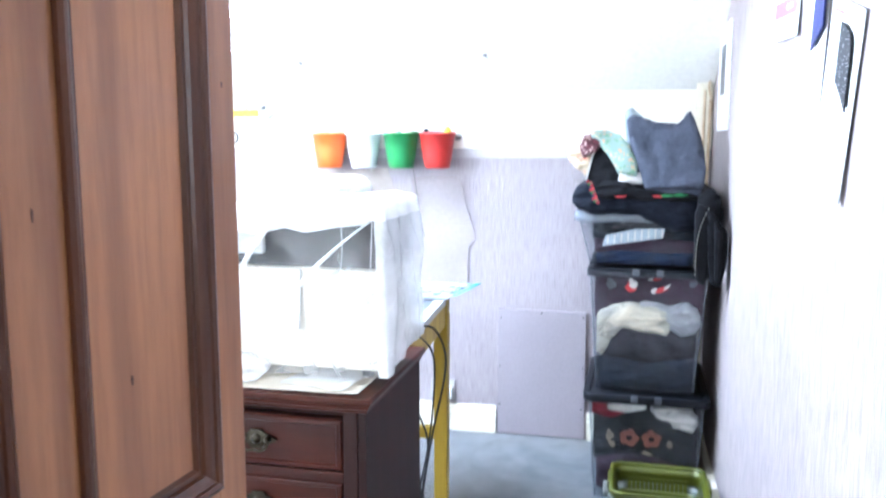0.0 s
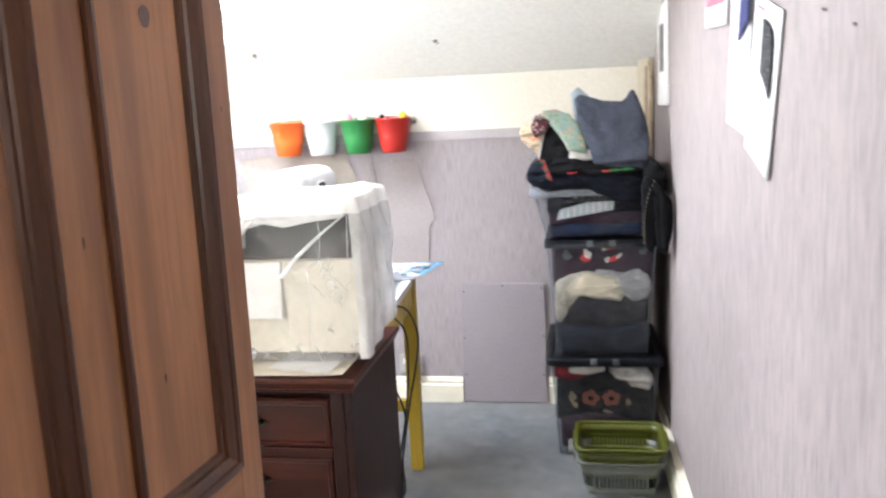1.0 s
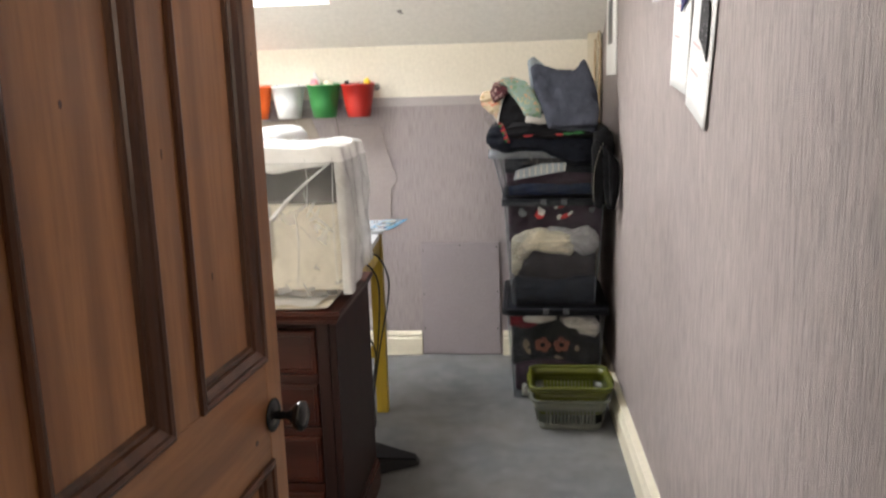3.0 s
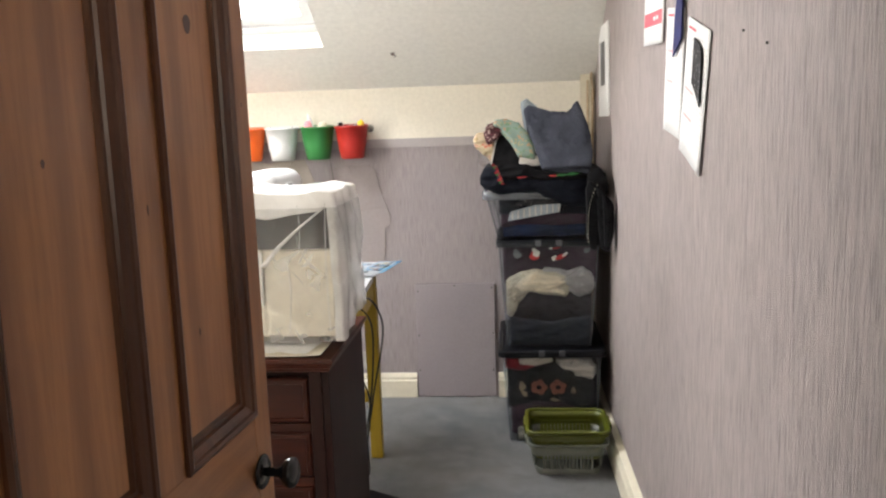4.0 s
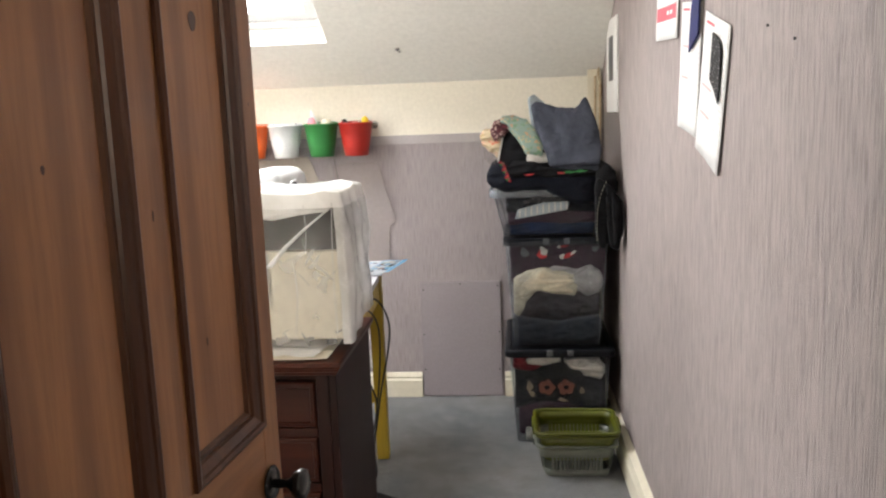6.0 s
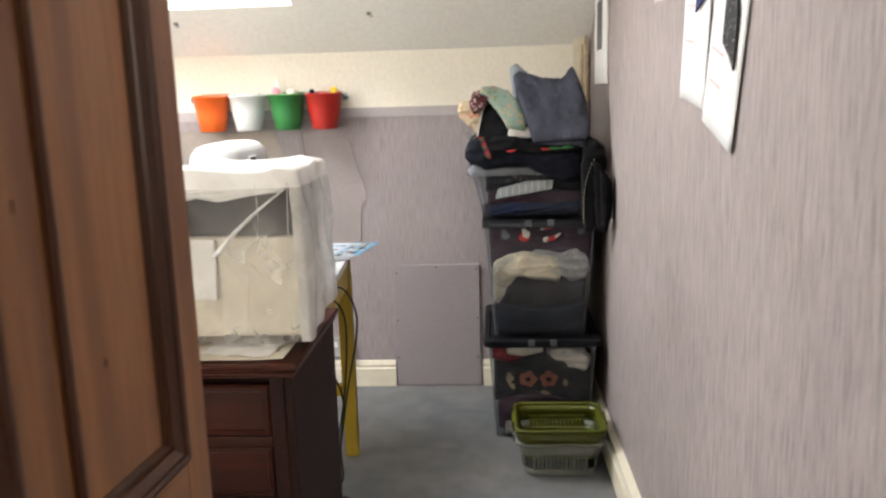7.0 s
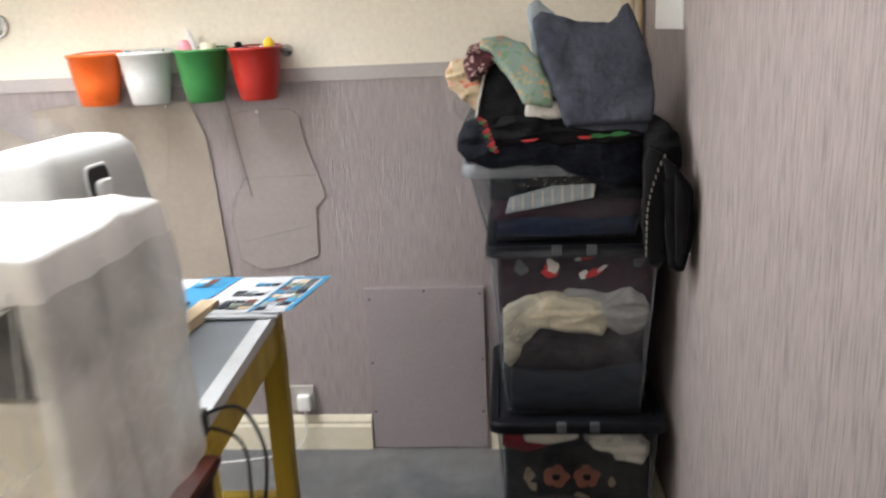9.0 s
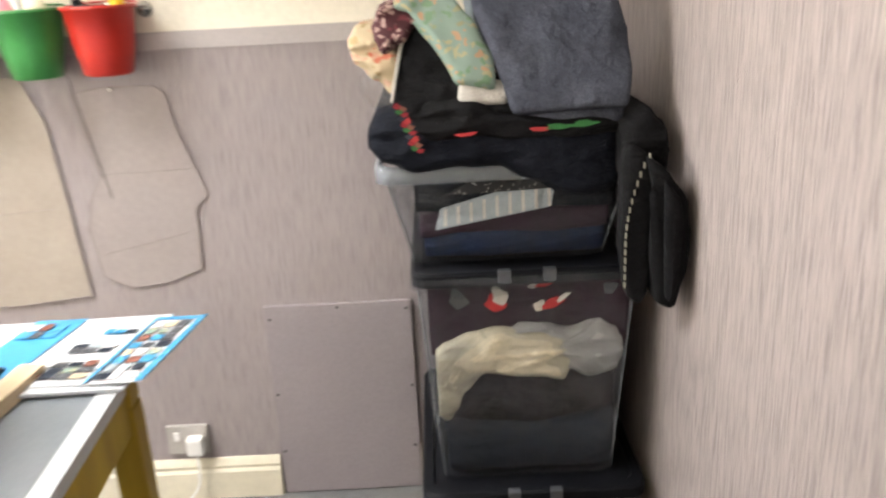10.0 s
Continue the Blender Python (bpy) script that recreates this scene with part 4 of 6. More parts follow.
def hard_case():
    """Trapezoid carrying case of a sewing machine, with a grip hole."""
    c = thing("sewing_machine_case", pose(-0.792, 2.735, 0.7705, 0, 0, 90), "pale grey hard plastic sewing machine case", "case")
    loops = []
    for z, x0, x1, y0, y1, r in ((0.0, -0.235, 0.225, -0.10, 0.12, 0.03), (0.05, -0.235, 0.222, -0.10, 0.12, 0.03), (0.36, -0.205, 0.172, -0.075, 0.095, 0.035), (0.415, -0.195, 0.160, -0.068, 0.088, 0.035), (0.438, -0.180, 0.140, -0.050, 0.070, 0.03), (0.445, -0.155, 0.115, -0.03, 0.05, 0.02)):
        loops.append([(x, y, z + 0.03 * max(0, 0.0)) for x, y in rounded(x0, x1, y0, y1, r)])
    part("shell", loft(bmesh.new(), loops), GREY_CASE, c, "", True)
    m = pose(-0.055, -0.0765, 0.368, 85, 0, 0)
    ring = rounded(-0.044, 0.044, -0.030, 0.030, 0.020, 6)
    # A black plate on the shell draws the shade inside the grip opening.
    g = part("grip_hole_shade", slab(ring, -0.004, 0.0022, m), RUBBER, c, "black patch for the shade in the grip opening")
    part("grip_lip", tube([m @ Vector((1.05 * x, 1.06 * y, 0.002)) for x, y in ring + ring[:1]], 0.0035, 6, 2), WHITE_CASE, g, "", True)
    part("grip_handle", lump(-0.035, 0.020, -0.095, -0.078, 0.340, 0.372, 3.0, 0.002, 0.6), WHITE_CASE, g, "", True).location = (-0.045, 0, 0)
    part("base_strip", boxed(-0.232, 0.232, -0.106, 0.124, 0.001, 0.022, bevel=0.004), RUBBER, c, "black base strip")


hard_case()


def leaflets():
    b = part("card_folder", boxed(-0.20, 0.20, -0.155, 0.155, 0, 0.006, bevel=0.001), LEAFLET)
    b.matrix_world = pose(-0.655, 3.032, 0.7755, 0, 0, 2)
    tagged(b, "white card folder lying over the end of the bench", "folder")
    c = thing("leaflet", pose(-0.515, 3.035, 0.7822, 0, 0, -3), "open glossy leaflet with blue borders and small pictures", "leaflet")
    def wavy(x0, x1, y0, y1, z, lift):
        m = bmesh.new()
        n = 8
        g = [[m.verts.new((x0 + (x1 - x0) * i / n + 0.10 * ((y0 + (y1 - y0) * j / n)), y0 + (y1 - y0) * j / n, z + lift * (i / n) ** 2)) for i in range(n + 1)] for j in range(n + 1)]
        for j in range(n):
            for i in range(n):
                m.faces.new((g[j][i], g[j][i + 1], g[j + 1][i + 1], g[j + 1][i]))
        r = bmesh.ops.extrude_face_region(m, geom=list(m.faces))
        bmesh.ops.translate(m, vec=(0, 0, -0.0006), verts=[v for v in r["geom"] if isinstance(v, bmesh.types.BMVert)])
        return m
    part("page", wavy(-0.13, 0.115, -0.14, 0.135, 0.001, 0.006), LEAFLET, c)
    part("page", wavy(-0.235, -0.132, -0.12, 0.14, 0.0015, 0.002), BLUE_PL, c, "bright blue cover page")
    rng = random.Random(5)
    for name, x0, x1, y0, y1, mat in (("border", 0.100, 0.114, -0.138, 0.132, BLUE_PL), ("border", 0.012, 0.020, -0.138, 0.132, BLUE_PL), ("border", 0.020, 0.114, 0.118, 0.132, BLUE_PL)):
        part(name, wavy(x0, x1, y0, y1, 0.0042 + 0.004 * max(0, (x0 + 0.1) / 0.2) ** 2, 0.0015), mat, c)
    inks = (GREY_CLOTH, PALE_INK, CLIP, RAW_WOOD, PALE_INK, STRIPE_CLOTH, GREY_CLOTH, BLUE_PL, ORANGE_DARK, GREEN_FLORAL)
    for xa, xb, ya, yb, nx, ny in ((-0.105, 0.004, -0.118, -0.05, 4, 3), (-0.085, 0.0, -0.018, 0.02, 3, 2), (-0.06, 0.004, 0.06, 0.085, 3, 1), (0.024, 0.096, -0.128, 0.112, 3, 8), (-0.225, -0.15, 0.05, 0.12, 3, 2)):
        for i in range(nx):
            for j in range(ny):
                x0, y0 = xa + (xb - xa) * i / nx, ya + (yb - ya) * j / ny
                x1, y1 = x0 + (xb - xa) / nx * rng.uniform(0.7, 1.0), y0 + (yb - ya) / ny * rng.uniform(0.7, 1.0)
                part("picture", wavy(x0, x1, y0, y1, 0.0044 + 0.004 * max(0, (x0 + 0.1) / 0.2) ** 2, 0.0012), rng.choice(inks), c)


leaflets()


def cables():
    a = [(-0.47, 2.31, 0.784), (-0.43, 2.345, 0.80), (-0.385, 2.41, 0.785), (-0.352, 2.42, 0.711), (-0.356, 2.42, 0.622), (-0.390, 2.42, 0.46), (-0.425, 2.42, 0.26), (-0.446, 2.42, 0.175), (-0.436, 2.42, 0.145), (-0.420, 2.425, 0.170), (-0.424, 2.43, 0.27), (-0.41, 2.43, 0.44), (-0.50, 2.46, 0.60)]
    b = [(-0.46, 2.33, 0.780), (-0.415, 2.37, 0.765), (-0.392, 2.43, 0.70), (-0.388, 2.43, 0.60), (-0.404, 2.43, 0.43), (-0.438, 2.43, 0.25), (-0.444, 2.43, 0.165), (-0.430, 2.43, 0.158), (-0.432, 2.43, 0.27), (-0.452, 2.43, 0.42), (-0.52, 2.46, 0.58)]
    c = thing("power_cable", pose(0, 0, 0), "black cables looping down from the bench beside the chest", "cable")
    part("cord", tube(a, 0.0034), RUBBER, c, "", True)
    part("cord", tube(b, 0.0030), RUBBER, c, "", True)
    part("plug", boxed(-0.492, -0.440, 2.290, 2.335, 0.7708, 0.805, bevel=0.006), RUBBER, c)
    part("plug", boxed(-0.436, -0.412, 2.300, 2.345, 0.7738, 0.818, bevel=0.006), RUBBER, c)
    for z in (0.262, 0.232):
        part("cable_tie", rod(bmesh.new(), (-0.437, 2.425, z - 0.004), (-0.437, 2.425, z + 0.004), 0.012, None, 10), LID, c)
    d = part("folded_label", boxed(-0.028, 0.028, -0.02, 0.02, 0, 0.004, bevel=0.001), PAPER)
    d.matrix_world = pose(-0.505, 2.345, 0.7712, 0, 0, 20)
    tagged(d, "small folded white paper on the bench", "paper")


cables()


def foot_pedal():
    c = thing("foot_pedal", pose(-0.368, 2.435, 0.0, 0, 0, 10), "black rubber foot pedal on the carpet beside the chest", "foot pedal")
    b = bmesh.new()
    lo = [(-0.085, -0.085), (0.10, -0.015), (0.10, 0.035), (-0.085, 0.085)]
    loft(b, [[(x, y, 0.003) for x, y in lo], [(x, y, 0.018 if x > 0 else 0.068) for x, y in lo]])
    bmesh.ops.bevel(b, geom=list(b.edges), offset=0.006, segments=2, affect="EDGES")
    part("base", b, RUBBER, c)
    b = bmesh.new()
    lo = [(-0.078, -0.072), (0.088, -0.010), (0.088, 0.030), (-0.078, 0.072)]
    loft(b, [[(x, y, 0.0225 - 0.27 * (x - 0.088)) for x, y in lo], [(x, y, 0.0285 - 0.27 * (x - 0.088)) for x, y in lo]])
    part("tread", b, LID, c, "ribbed black tread plate")
    part("cord", tube([(-0.085, 0, 0.02), (-0.11, 0.02, 0.008), (-0.15, 0.06, 0.005), (-0.2, 0.07, 0.005)], 0.003), RUBBER, c, "", True)


foot_pedal()


# ---- wall sockets ----
def socket():
    c = thing("wall_socket", pose(-0.644, BACK_Y, 0.192), "greyish plastic wall socket with a white plug", "socket")
    part("plate", boxed(-0.072, 0.043, -0.011, -0.0005, -0.045, 0.045, bevel=0.003), PLATE_GREY, c)
    part("plug", boxed(-0.012, 0.034, -0.045, -0.0115, -0.036, 0.018, bevel=0.009), PAPER, c, "white moulded plug")
    part("switch", boxed(-0.052, -0.036, -0.015, -0.0115, 0.0, 0.026, bevel=0.002), PAPER, c)
    part("cord", tube([(0.011, -0.03, -0.036), (0.012, -0.034, -0.08), (0.002, -0.04, -0.14), (-0.05, -0.06, -0.182), (-0.16, -0.09, -0.188), (-0.3, -0.12, -0.188)], 0.003), PAPER, c, "", True)
    d = thing("junction_box", pose(east_x(1.77) - 0.036, 1.77, 0.118), "small white cable box on the skirting board", "junction box")
    part("cover", boxed(-0.022, 0.0175, -0.028, 0.028, -0.05, 0.045, bevel=0.004), PAPER, d)
    part("conduit", boxed(-0.010, 0.006, -0.40, -0.0285, -0.016, -0.004, bevel=0.002), CREAM_GLOSS, d)


socket()


# ---- buckets on the wall rail ----
def bucket(x, colour, fill):
    c = thing("bucket", pose(x, BACK_Y - 0.084, 1.215), f"{colour} plastic bucket hung on the wall rail, {fill}", "bucket", "buckets on the wall rail")
    mat = BUCKETS[colour]
    part("tub", lathe(bmesh.new(), ((0.001, 0.0), (0.050, 0.0), (0.055, 0.004), (0.067, 0.07), (0.078, 0.145), (0.082, 0.147), (0.082, 0.155), (0.077, 0.155), (0.065, 0.07), (0.050, 0.006), (0.001, 0.006)), 32), mat, c, "", True)
    part("handle", tube([(-0.080, 0.0, 0.152), (-0.070, 0.046, 0.157), (-0.04, 0.074, 0.160), (0.04, 0.074, 0.160), (0.070, 0.046, 0.157), (0.080, 0.0, 0.152)], 0.0028, 6, 5), mat, c, "", True)
    return c


def held(name, m, mats, profile, label, cat):
    """A thing standing in a bucket, turned on its own axis."""
    c = part(name, lathe(bmesh.new(), profile, 14), mats, None, "", True)
    c.matrix_world = m
    tagged(c, label, cat)


BX = {"orange": -1.166, "white": -1.004, "green": -0.830, "red": -0.665}
orange_bucket = bucket(BX["orange"], "orange", "closed by a lid")
bucket(BX["white"], "white", "holding pens")
bucket(BX["green"], "green", "holding bottles")
bucket(BX["red"], "red", "holding oddments")
BYC, BZ = BACK_Y - 0.084, 1.222
part("lid", lathe(bmesh.new(), ((0.001, 0.145), (0.075, 0.145), (0.0765, 0.151), (0.070, 0.155), (0.062, 0.151), (0.001, 0.152)), 32), BUCKETS["orange"], orange_bucket, "", True)
PEN = ((0.001, 0), (0.004, 0.004), (0.004, 0.135), (0.0025, 0.15), (0.001, 0.15))
for i, (dx, dy, rx, ry, mat, word) in enumerate(((-0.03, 0.0, 8, -12, BLUE_PL, "blue"), (-0.015, -0.02, 14, 6, PAPER, "white"), (0.02, 0.01, -6, 14, LID, "black"), (-0.038, 0.02, -5, -16, NAVY, "navy"))):
    held("pen", pose(BX["white"] + dx * 0.6, BYC + dy, BZ + 0.008, rx, ry, 0), mat, PEN, f"{word} pen standing in the white bucket", "pen")
held("bottle", pose(BX["green"] - 0.022, BYC - 0.012, BZ + 0.006, 6, -6, 0), PINK_PL, ((0.001, 0), (0.021, 0.0), (0.022, 0.13), (0.020, 0.155), (0.012, 0.172), (0.001, 0.174)), "pink plastic bottle in the green bucket", "bottle")
held("bottle", pose(BX["green"] + 0.020, BYC - 0.005, BZ + 0.006, 5, 4, 0), CREAM_CLOTH, ((0.001, 0), (0.023, 0.0), (0.024, 0.13), (0.022, 0.16), (0.001, 0.165)), "cream round container in the green bucket", "bottle")
held("tube", pose(BX["green"] - 0.005, BYC + 0.03, BZ + 0.006, -6, -14, 0), PAPER, ((0.001, 0), (0.013, 0.0), (0.014, 0.17), (0.008, 0.2), (0.001, 0.215)), "white tube in the green bucket", "tube")
held("clamp", pose(BX["red"] + 0.030, BYC - 0.015, BZ + 0.02, 0, 8, 0), YELLOW_PL, ((0.001, 0), (0.014, 0.0), (0.015, 0.12), (0.017, 0.145), (0.001, 0.158)), "yellow plastic clamp in the red bucket", "clamp")
held("reel", pose(BX["red"] - 0.015, BYC - 0.02, BZ + 0.02, 0, -6, 0), RUBBER, ((0.001, 0), (0.022, 0.0), (0.022, 0.125), (0.014, 0.13), (0.001, 0.132)), "black reel in the red bucket", "reel")
held("reel", pose(BX["red"] - 0.035, BYC + 0.025, BZ + 0.03, 0, -10, 0), LID, ((0.001, 0), (0.012, 0.0), (0.012, 0.125), (0.010, 0.135), (0.001, 0.138)), "black reel in the red bucket", "reel")
held("reel", pose(BX["red"] + 0.005, BYC + 0.028, BZ + 0.03, 0, 5, 0), CHROME, ((0.001, 0), (0.012, 0.0), (0.012, 0.118), (0.010, 0.122), (0.001, 0.124)), "metal reel in the red bucket", "reel")


def wall_rail():
    c = thing("wall_rail", pose(-0.92, BACK_Y, 1.362), "thin metal rail that carries the buckets", "rail")
    part("bar", tube([(-0.36, -0.012, 0), (0.0, -0.012, -0.002), (0.34, -0.012, 0)], 0.004, 8, 4), CHROME, c, "", True)
    for x in (-0.35, 0.33):
        part("bracket", lathe(bmesh.new(), ((0.001, 0), (0.019, 0.0), (0.017, 0.006), (0.006, 0.010), (0.005, 0.016), (0.001, 0.017)), 18, pose(x, 0, -0.008, 90, 0, 0)), CHROME, c, "", True)


wall_rail()


def rule():
    c = thing("measuring_rule", pose(-1.66, BACK_Y + 0.0015, 1.462), "yellow rule with a round metal end hung on the cream wall", "rule")
    part("blade", boxed(-0.14, 0.115, -0.006, -0.001, -0.017, 0.017, bevel=0.001), YELLOW_PL, c)
    part("line", boxed(-0.138, 0.113, -0.0068, -0.0061, 0.003, 0.006), RUBBER, c)
    part("end_disc", lathe(bmesh.new(), ((0.001, 0.004), (0.026, 0.004), (0.030, 0.012), (0.036, 0.014), (0.038, 0.008), (0.038, 0.0), (0.001, 0.0)), 28, pose(0.152, -0.001, 0.004, 90, 0, 0)), CHROME, c, "round bright metal end", True)
    part("hook", tube([(0.06, 0, 0.055), (0.06, -0.022, 0.052), (0.06, -0.026, 0.03), (0.06, -0.014, 0.012)], 0.004), CHROME, c, "", True)
    s = thing("scissors", pose(-1.69, BACK_Y, 1.40), "dark handled scissors hanging on the wall", "scissors")
    for sg in (-1, 1):
        part("finger_ring", tube([(sg * 0.018 + 0.016 * math.cos(a), -0.010, -0.05 + 0.024 * math.sin(a)) for a in (2 * math.pi * k / 12 for k in range(13))], 0.0045, 6, 2), RUBBER, s, "", True)
        part("blade", slab([(sg * 0.012, -0.03), (sg * 0.004, 0.0), (-sg * 0.010, 0.11), (-sg * 0.004, 0.0)], 0.0, 0.002, pose(0, -0.006 - 0.003 * (sg > 0), 0.0, 90, 0, 0)), CHROME, s)


rule()


# pattern pieces hung flat on the lilac paper
def pattern_piece(outline, y_off, mat, label, creases):
    c = thing("pattern_piece", pose(0, BACK_Y, 0), label, "paper pattern", "paper patterns")
    m = pose(0, -y_off, 0, 90, 0, 0)
    part("sheet", slab(outline, 0.0, 0.0012, m), mat, c)
    loop = [m @ Vector((x, z, 0.002)) for x, z in outline]
    part("outline", tube(loop + loop[:1], 0.0011, 5, 1), INK, c, "thin dark drawn outline")
    for a, b in creases:
        part("crease", tube([m @ Vector((*a, 0.0016)), m @ Vector(((a[0] + b[0]) / 2 + 0.004, (a[1] + b[1]) / 2, 0.0019)), m @ Vector((*b, 0.0016))], 0.0007, 5, 3), INK, c)
    part("pin", rod(bmesh.new(), m @ Vector((*creases[0][0], 0.0)), m @ Vector((*creases[0][0], 0.012)), 0.003, 0.004, 8), CHROME, c)


pattern_piece([(-0.80, 1.165), (-0.72, 1.178), (-0.60, 1.176), (-0.572, 1.155), (-0.555, 1.06), (-0.512, 0.93), (-0.505, 0.895), (-0.54, 0.86), (-0.545, 0.70), (-0.64, 0.665), (-0.74, 0.655), (-0.805, 0.69), (-0.822, 0.82), (-0.802, 0.90), (-0.765, 0.96), (-0.785, 1.06)], 0.003, PINK_PAPER, "lilac tissue dress pattern with drawn outline hung on the wall", (((-0.70, 1.172), (-0.70, 1.10)), ((-0.78, 0.96), (-0.53, 0.965)), ((-0.79, 0.75), (-0.56, 0.80))))
pattern_piece([(-1.44, 1.20), (-1.30, 1.215), (-1.10, 1.20), (-0.92, 1.215), (-0.875, 1.10), (-0.86, 0.90), (-0.845, 0.64), (-1.05, 0.62), (-1.30, 0.63), (-1.42, 0.66)], 0.006, BEIGE_PAPER, "beige creased paper pattern hung on the wall", (((-0.99, 1.20), (-1.02, 0.95)), ((-1.20, 1.19), (-1.14, 0.9)), ((-1.35, 0.85), (-0.90, 0.88))))
pattern_piece([(-1.85, 1.17), (-1.62, 1.19), (-1.46, 1.10), (-1.42, 0.80), (-1.45, 0.62), (-1.85, 0.62)], 0.009, BEIGE_PAPER, "beige creased paper pattern hung on the wall", (((-1.70, 1.17), (-1.66, 0.9)), ((-1.80, 0.85), (-1.5, 0.88))))
s_bag = part("clear_bag", lump(-1.56, -1.30, BACK_Y - 0.045, BACK_Y - 0.014, 0.92, 1.19, 5.0, 0.012, 0.6, 40, 26), BAG_CLEAR, None, "", True)
tagged(s_bag, "crumpled clear plastic bag hung on the wall", "bag")
thread = part("thread", tube([(-0.79, BACK_Y - 0.03, 1.215), (-0.775, BACK_Y - 0.012, 1.08), (-0.745, BACK_Y - 0.008, 0.90)], 0.0011, 5, 4), RUBBER)
tagged(thread, "dark thread hanging below the buckets", "thread")


# hooks in the sloping ceiling
def ceiling_hook(x, y):
    c = thing("ceiling_hook", pose(x, y, slope_z(y), math.degrees(-SLANT), 0, 0), "small metal hook screwed into the sloping ceiling", "hook", "ceiling hooks")
    part("plate", rod(bmesh.new(), (0, 0, 0), (0, 0, -0.004), 0.012, 0.010, 16), CHROME, c)
    part("bend", tube([(0, 0, -0.003), (0.002, -0.004, -0.014), (0.01, -0.006, -0.022), (0.018, -0.004, -0.016)], 0.0028, 6, 4), CHROME, c, "", True)


ceiling_hook(-0.432, 3.485)
ceiling_hook(-1.252, 3.505)


# ---- papers on the long wall ----
def on_east(y, z, turn, off=0.002):
    """Local x runs to the south, local y up, local z into the room."""
    m = Matrix(((0.016, 0, -1, east_x(y) - off), (-1, 0, -0.016, y), (0, 1, 0, z), (0, 0, 0, 1)))
    return m @ pose(0, 0, 0, 0, 0, turn)


def wall_sheet(y, z, w, h, turn, off, label, rows, name="paper_sheet"):
    c = thing(name, on_east(y, z, turn, off), label, "paper")
    b = bmesh.new()
    n = 8
    g = [[b.verts.new((w * (i / n - 0.5), h * (j / n - 0.5), 0.002 + 0.003 * (1 - j / n) ** 2 * (0.4 + abs(i / n - 0.4)))) for i in range(n + 1)] for j in range(n + 1)]
    for j in range(n):
        for i in range(n):
            b.faces.new((g[j][i], g[j][i + 1], g[j + 1][i + 1], g[j + 1][i]))
    r = bmesh.ops.extrude_face_region(b, geom=list(b.faces))
    bmesh.ops.translate(b, vec=(0, 0, -0.0006), verts=[v for v in r["geom"] if isinstance(v, bmesh.types.BMVert)])
    part("sheet", b, SHEET_PAPER, c, "", True)
    for x0, x1, y0, y1, mat in rows:
        def lift(x, yy):
            i, j = x / w + 0.5, yy / h + 0.5
            return 0.0026 + 0.003 * (1 - j) ** 2 * (0.4 + abs(i - 0.4))
        q = bmesh.new()
        k = 6
        a = [q.verts.new((x0 + (x1 - x0) * s / k, y0, lift(x0 + (x1 - x0) * s / k, y0))) for s in range(k + 1)]
        e = [q.verts.new((x0 + (x1 - x0) * s / k, y1, lift(x0 + (x1 - x0) * s / k, y1))) for s in range(k + 1)]
        for s in range(k):
            q.faces.new((a[s], a[s + 1], e[s + 1], e[s]))
        part("print", q, mat, c)


def text_rows(seed, w, h, top, bottom, heads):
    rng = random.Random(seed)
    out, y, i = [], top, 0
    while y > bottom:
        x = -w / 2 + 0.018
        if i in heads:
            out.append((x, x + 0.06 + 0.05 * rng.random(), y - 0.006, y, RED_INK if i == heads[0] else PALE_RED))
        else:
            while x < w / 2 - 0.03:
                ln = 0.02 + 0.05 * rng.random()
                out.append((x, min(x + ln, w / 2 - 0.015), y - 0.0022, y, PALE_INK))
                x += ln + 0.008
        y -= 0.0125
        i += 1
    return out


wall_sheet(1.872, 1.473, 0.215, 0.310, -7, 0.002, "white printed sheet with red headings pinned to the wallpaper", text_rows(3, 0.215, 0.31, 0.14, -0.12, (0, 7, 13)))
wall_sheet(1.648, 1.410, 0.215, 0.315, -15, 0.003, "white printed instruction sheet with red headings, curling off the wall", text_rows(8, 0.215, 0.315, 0.14, -0.10, (0, 11, 16)))
wall_sheet(2.150, 1.715, 0.30, 0.30, -3, 0.002, "white card with a red printed band on the wallpaper", [(-0.14, 0.13, -0.098, -0.060, RED_INK), (-0.10, 0.09, -0.084, -0.074, PAPER), (-0.03, 0.0, 0.0, 0.10, PALE_INK), (0.02, 0.035, -0.02, 0.09, PALE_INK), (-0.06, -0.05, 0.0, 0.06, PALE_INK), (0.05, 0.06, -0.03, 0.05, PALE_INK)], "card")


def swatches():
    pts = [(-0.052, -0.075), (0.045, -0.040), (0.055, 0.04), (0.035, 0.085), (0.0, 0.075), (-0.030, 0.02)]
    a = part("cloth_swatch", slab(pts, 0.0, 0.004, bevel=0.001), NAVY)
    a.matrix_world = on_east(1.800, 1.583, 0, 0.0085)
    tagged(a, "dark blue cloth swatch pinned over the sheet", "swatch")
    pts = [(-0.035, 0.07), (0.0, 0.062), (0.03, 0.05), (0.04, 0.03), (0.035, -0.075), (0.0, -0.05), (-0.045, -0.03), (-0.04, 0.02)]
    b = part("cloth_swatch", slab(pts, 0.0, 0.003, bevel=0.0008), BLACK_LACE)
    b.matrix_world = on_east(1.600, 1.460, -8, 0.0085)
    tagged(b, "black netted cloth swatch pinned to the sheet", "swatch")
    for y, z in ((1.285, 1.512), (1.15, 1.478)):
        n = part("nail", rod(bmesh.new(), (east_x(y), y, z), (east_x(y) - 0.003, y, z), 0.0022, 0.0028, 8), RUBBER)
        tagged(n, "small dark nail in the wallpaper", "nail", "nails in the wall")


swatches()


